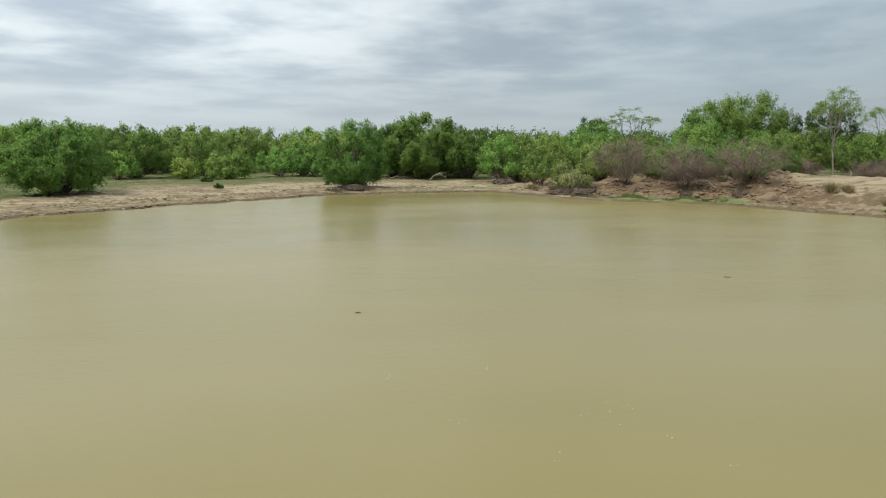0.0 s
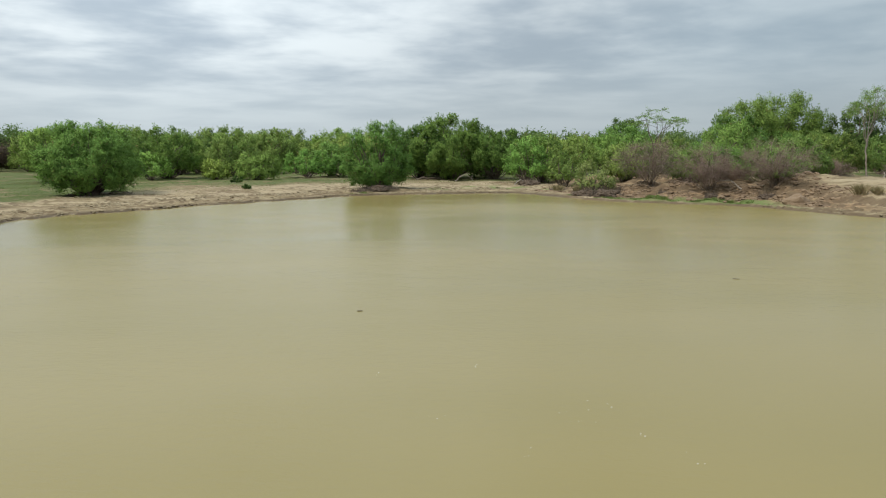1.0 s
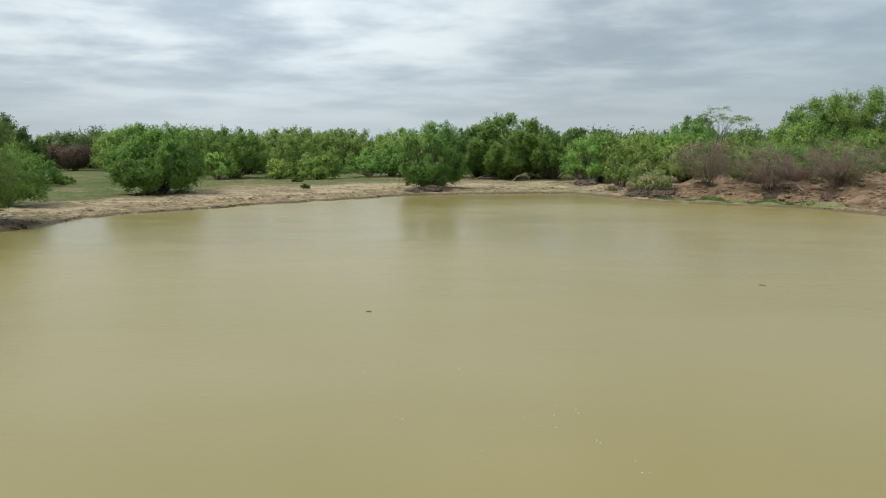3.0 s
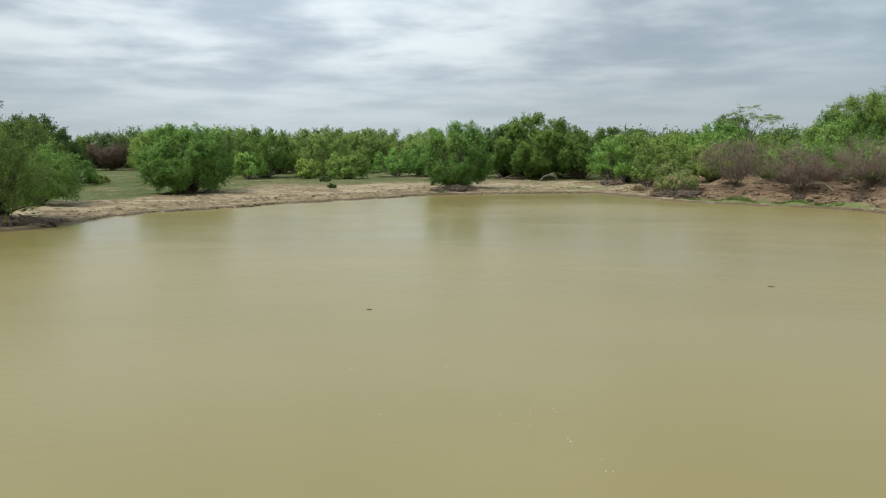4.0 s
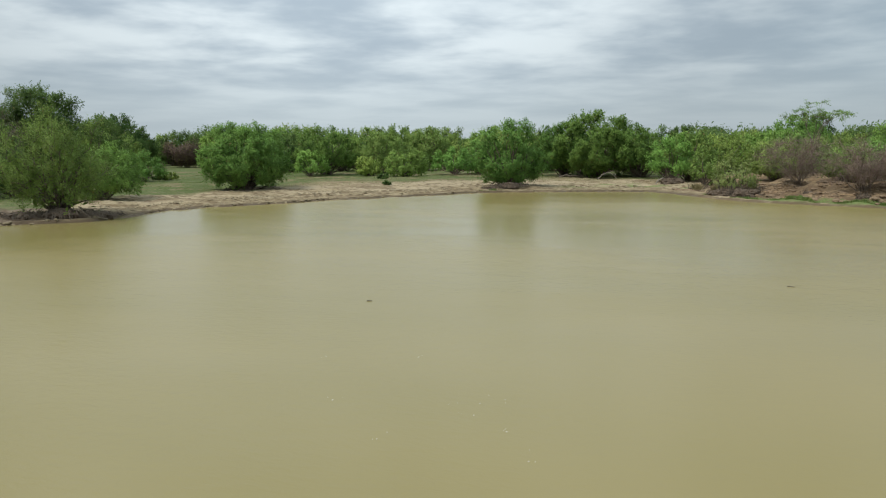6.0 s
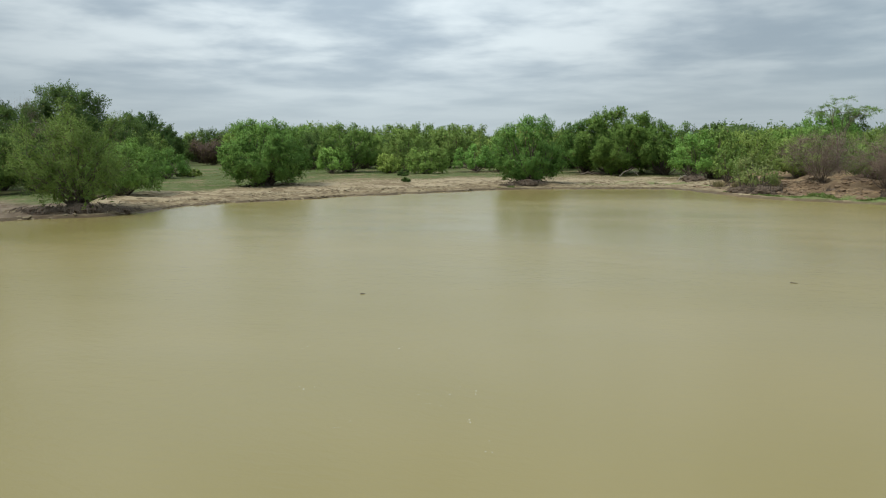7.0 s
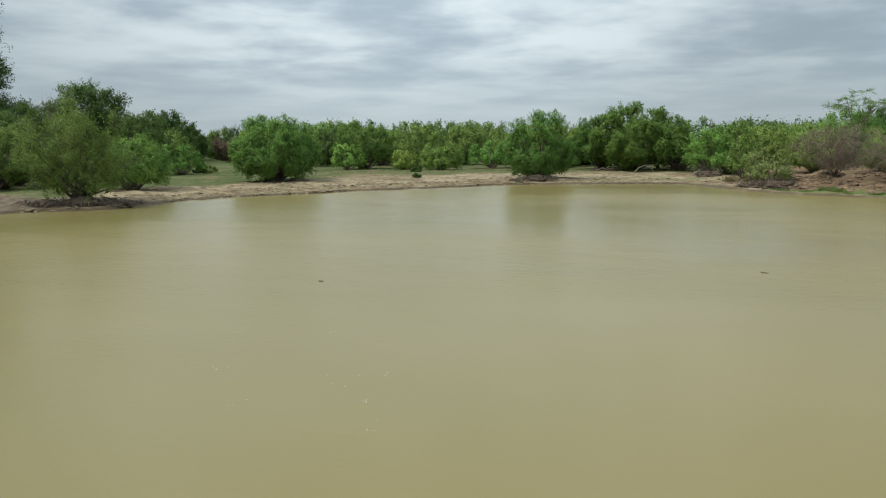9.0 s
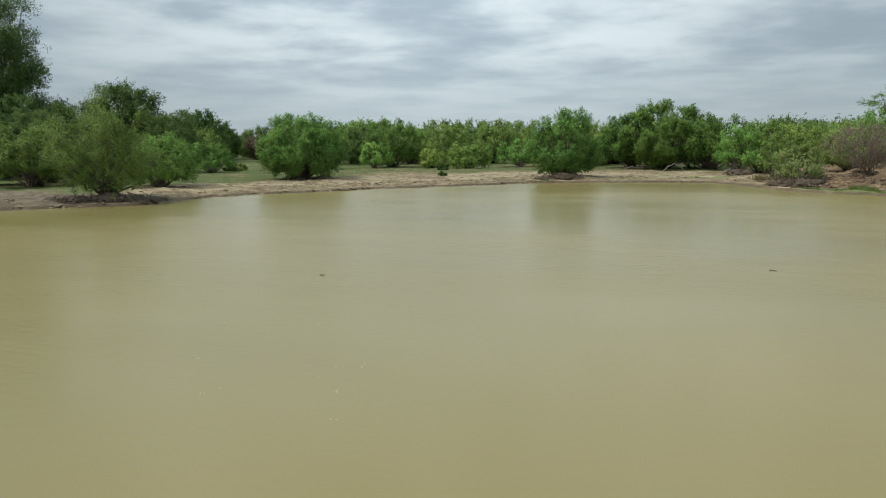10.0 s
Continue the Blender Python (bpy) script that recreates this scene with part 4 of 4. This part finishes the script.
def root_clump(x, y, wide, high, label, seed, droop=0.0, n=70, mat=ROOT):
    """A mound of soil held by a tangle of exposed roots and stubs."""
    rng = np.random.default_rng(seed)
    root = tagged(new("root_clump"), label, "root clump")
    root.location = (x, y, ground_z(x, y) - 0.05)
    broad = 0.22 if droop > 0.3 else 0.38
    bm = bmesh.new()
    bmesh.ops.create_icosphere(bm, subdivisions=4, radius=1.0)
    for p in bm.verts:
        k = 1 + 0.3 * noise.noise(p.co * 1.6 + Vector((seed, 0, 0))) + 0.2 * noise.noise(p.co * 4 + Vector((0, seed, 0))) + 0.1 * noise.noise(p.co * 9)
        p.co = Vector((p.co.x * k * wide * broad, p.co.y * k * wide * broad * 0.8, max(p.co.z * k * high * 0.5, -0.2)))
    mound = bpy.data.meshes.new("soil_mound")
    bm.to_mesh(mound)
    bm.free()
    mound.materials.append(CLOD_DARK)
    mesh_part("soil_mound", mound, root)
    lines = []
    for k in range(n):
        a, r = rng.uniform(0, 6.28), rng.uniform(0.05, 0.42) * wide
        p = np.array([r * math.cos(a), r * math.sin(a) * 0.8, high * rng.uniform(0.1, 0.5)])
        out = np.array([math.cos(a), math.sin(a), 0]) * rng.uniform(0.04, 0.15) * min(wide, 5.0)
        if rng.uniform() < 0.62 + droop:
            q = p + out
            q[2] = rng.uniform(-0.2, 0.12)
        else:
            q = p + out * 0.5 + np.array([0, 0, high * rng.uniform(0.2, 0.7)])
        t0 = rng.uniform(0.015, 0.042)
        lines.append((curve_to(rng, p, q, 6, 0.14, 0.12), np.linspace(t0, 0.012, 6)))
    v, f = tubes(lines, 4)
    mesh_part("root_tangle", mesh_of("root_tangle", v, f, mat, True), root)
    return root


CLUMPS = [(-40.2, 49.4, 7.5, 1.3), (-42.6, 47.6, 5.0, 0.9), (-37.8, 51.4, 4.5, 0.9), (-11.8, 97.0, 6.0, 1.2), (-13.8, 96.0, 3.5, 0.8), (9.2, 112.8, 4.4, 1.8), (12.4, 101.0, 3.0, 0.9),
          (16.9, 88.4, 4.4, 1.7), (14.6, 89.8, 4.0, 1.5), (22.8, 85.8, 1.8, 0.9), (27.4, 82.6, 2.0, 1.0), (32.6, 80.6, 2.4, 1.0), (-45.0, 84.4, 5.0, 0.9)]
for number, (x, y, wide, high) in enumerate(CLUMPS):
    root_clump(x, y, wide, high, "dark tangle of exposed roots in crumbling soil", 440 + number, 0.38 if number < 5 else 0.1, int(42 * wide ** 0.9))


def boulder(x, y, size, label, seed, mat, squash=0.6):
    rng = np.random.default_rng(seed)
    bm = bmesh.new()
    bmesh.ops.create_icosphere(bm, subdivisions=3, radius=1.0)
    for p in bm.verts:
        k = 1 + 0.28 * noise.noise(p.co * 1.7 + Vector((seed, 0, 0))) + 0.14 * noise.noise(p.co * 4.5)
        p.co = Vector((p.co.x * k * size * 1.3, p.co.y * k * size, max(p.co.z * k, -0.4) * size * squash))
    me = bpy.data.meshes.new("earth_lump")
    bm.to_mesh(me)
    bm.free()
    me.materials.append(mat)
    ob = new("earth_lump", me)
    ob.location = (x, y, ground_z(x, y) + size * 0.05)
    ob.rotation_euler = (0, 0, rng.uniform(0, 6.28))
    return tagged(ob, label, "earth lump")


boulder(33.6, 75.4, 1.15, "weathered brown lump of eroded earth on the sand", 3, CLOD_RED, 0.85)
rng_rubble = np.random.default_rng(81)
for number in range(30):
    x, y = 37.0 + rng_rubble.normal() * 2.4, 83.0 + rng_rubble.normal() * 1.5
    boulder(x, y, rng_rubble.uniform(0.1, 0.36), "broken lump of reddish-brown earth in a rubble heap", 500 + number, CLOD_RED, 0.7)["group"] = "rubble heap"
for number in range(70):
    x, y = rng_rubble.uniform(17.5, 36), 0.0
    y = float(np.interp(x, [17, 25, 34], [87.5, 82.5, 79.5])) + rng_rubble.normal() * 1.3
    boulder(x, y, rng_rubble.uniform(0.08, 0.34), "fallen lump of reddish-brown earth below the bank", 600 + number, CLOD_RED, 0.7)["group"] = "fallen earth lumps"


def fallen_branch(x, y, long, turn, arch, label, seed, mat=BARK_PALE, thick=0.09):
    rng = np.random.default_rng(seed)
    a, b = np.array([-long / 2, 0, 0.03]), np.array([long / 2, 0, 0.06])
    main = curve_to(rng, a, b, 9, 0.03)
    main[:, 2] += arch * np.sin(np.linspace(0, math.pi, 9))
    lines = [(main, np.linspace(thick, thick * 0.35, 9))]
    for k in range(5):
        p = main[rng.integers(2, 8)]
        lines.append((curve_to(rng, p, p + np.array([rng.uniform(0.1, 0.6), rng.normal() * 0.4, rng.uniform(0.1, 0.5)]) * long * 0.3, 5, 0.1), np.linspace(thick * 0.4, 0.01, 5)))
    v, f = tubes(lines, 7)
    ob = new("fallen_branch", mesh_of("fallen_branch", v, f, mat, True))
    ob.matrix_basis = pose(x, y, ground_z(x, y), 0, 0, turn)
    return tagged(ob, label, "branch")


fallen_branch(-0.8, 124, 3.2, 20, 1.0, "bleached arching branch lying under the trees", 91)
fallen_branch(-6.5, 128, 5.5, 4, 0.35, "dark fallen log lying under the trees", 92, ROOT, 0.22)
fallen_branch(60.5, 101, 4.0, -30, 0.7, "bleached dead branch lying on the ground", 93)
fallen_branch(55.0, 99.5, 3.4, 60, 0.8, "bleached dead branch lying on the ground", 94)
fallen_branch(29.4, 84.6, 3.6, 150, 0.9, "pale dead branch lying on the bank", 95)
fallen_branch(-41.5, 86.0, 3.0, 10, 0.4, "grey dead branch beside a leafy tree", 96, BARK)
fallen_branch(8.0, 112.3, 2.4, 30, 0.8, "bleached branch beside a root clump", 97)


# ---- on the water ----
def foam_material():
    mat, t, bsdf, out = material("foam_white")
    co = object_coords(t)
    t.links.new(mixed(t, noise_tex(t, co, 30.0), (0.55, 0.53, 0.45), (0.8, 0.79, 0.72)), bsdf.inputs["Base Color"])
    bsdf.inputs["Roughness"].default_value = 0.6
    return mat


def build_foam():
    rng = np.random.default_rng(77)
    vs, fs = [], []
    spots = [(3.9, 16.8), (4.1, 16.3), (3.3, 15.9), (3.6, 15.4), (4.6, 14.6), (0.4, 15.6), (2.2, 13.6), (5.4, 13.2), (-1.4, 18.6), (1.2, 19.4)]
    for cx, cy in spots:
        for _ in range(rng.integers(2, 4)):
            k = len(vs)
            v = BALL_V * rng.uniform(0.005, 0.013) * np.array([1.6, 1.2, 0.35])
            vs.append(v + (cx + rng.normal() * 0.16, cy + rng.normal() * 0.16, 0.003))
            fs.append(BALL_F + len(BALL_V) * k)
    tagged(new("foam_flecks", mesh_of("foam_flecks", np.concatenate(vs), np.concatenate(fs), foam_material())), "small white foam flecks floating on the water", "foam", kind="stuff")


build_foam()


def floating_twig(x, y, long, turn, seed):
    rng = np.random.default_rng(seed)
    lines = [(curve_to(rng, (-long / 2, 0, 0.01), (long / 2, 0, 0.02), 6, 0.08), np.linspace(0.025, 0.01, 6))]
    v, f = tubes(lines, 5)
    ob = new("twig", mesh_of("twig", v, f, ROOT, True))
    ob.matrix_basis = pose(x, y, 0.0, 0, 0, turn)
    return tagged(ob, "small dark twig floating on the water", "twig")


floating_twig(-3.1, 26.2, 0.2, 15, 1)
floating_twig(13.2, 33.6, 0.3, -20, 2)
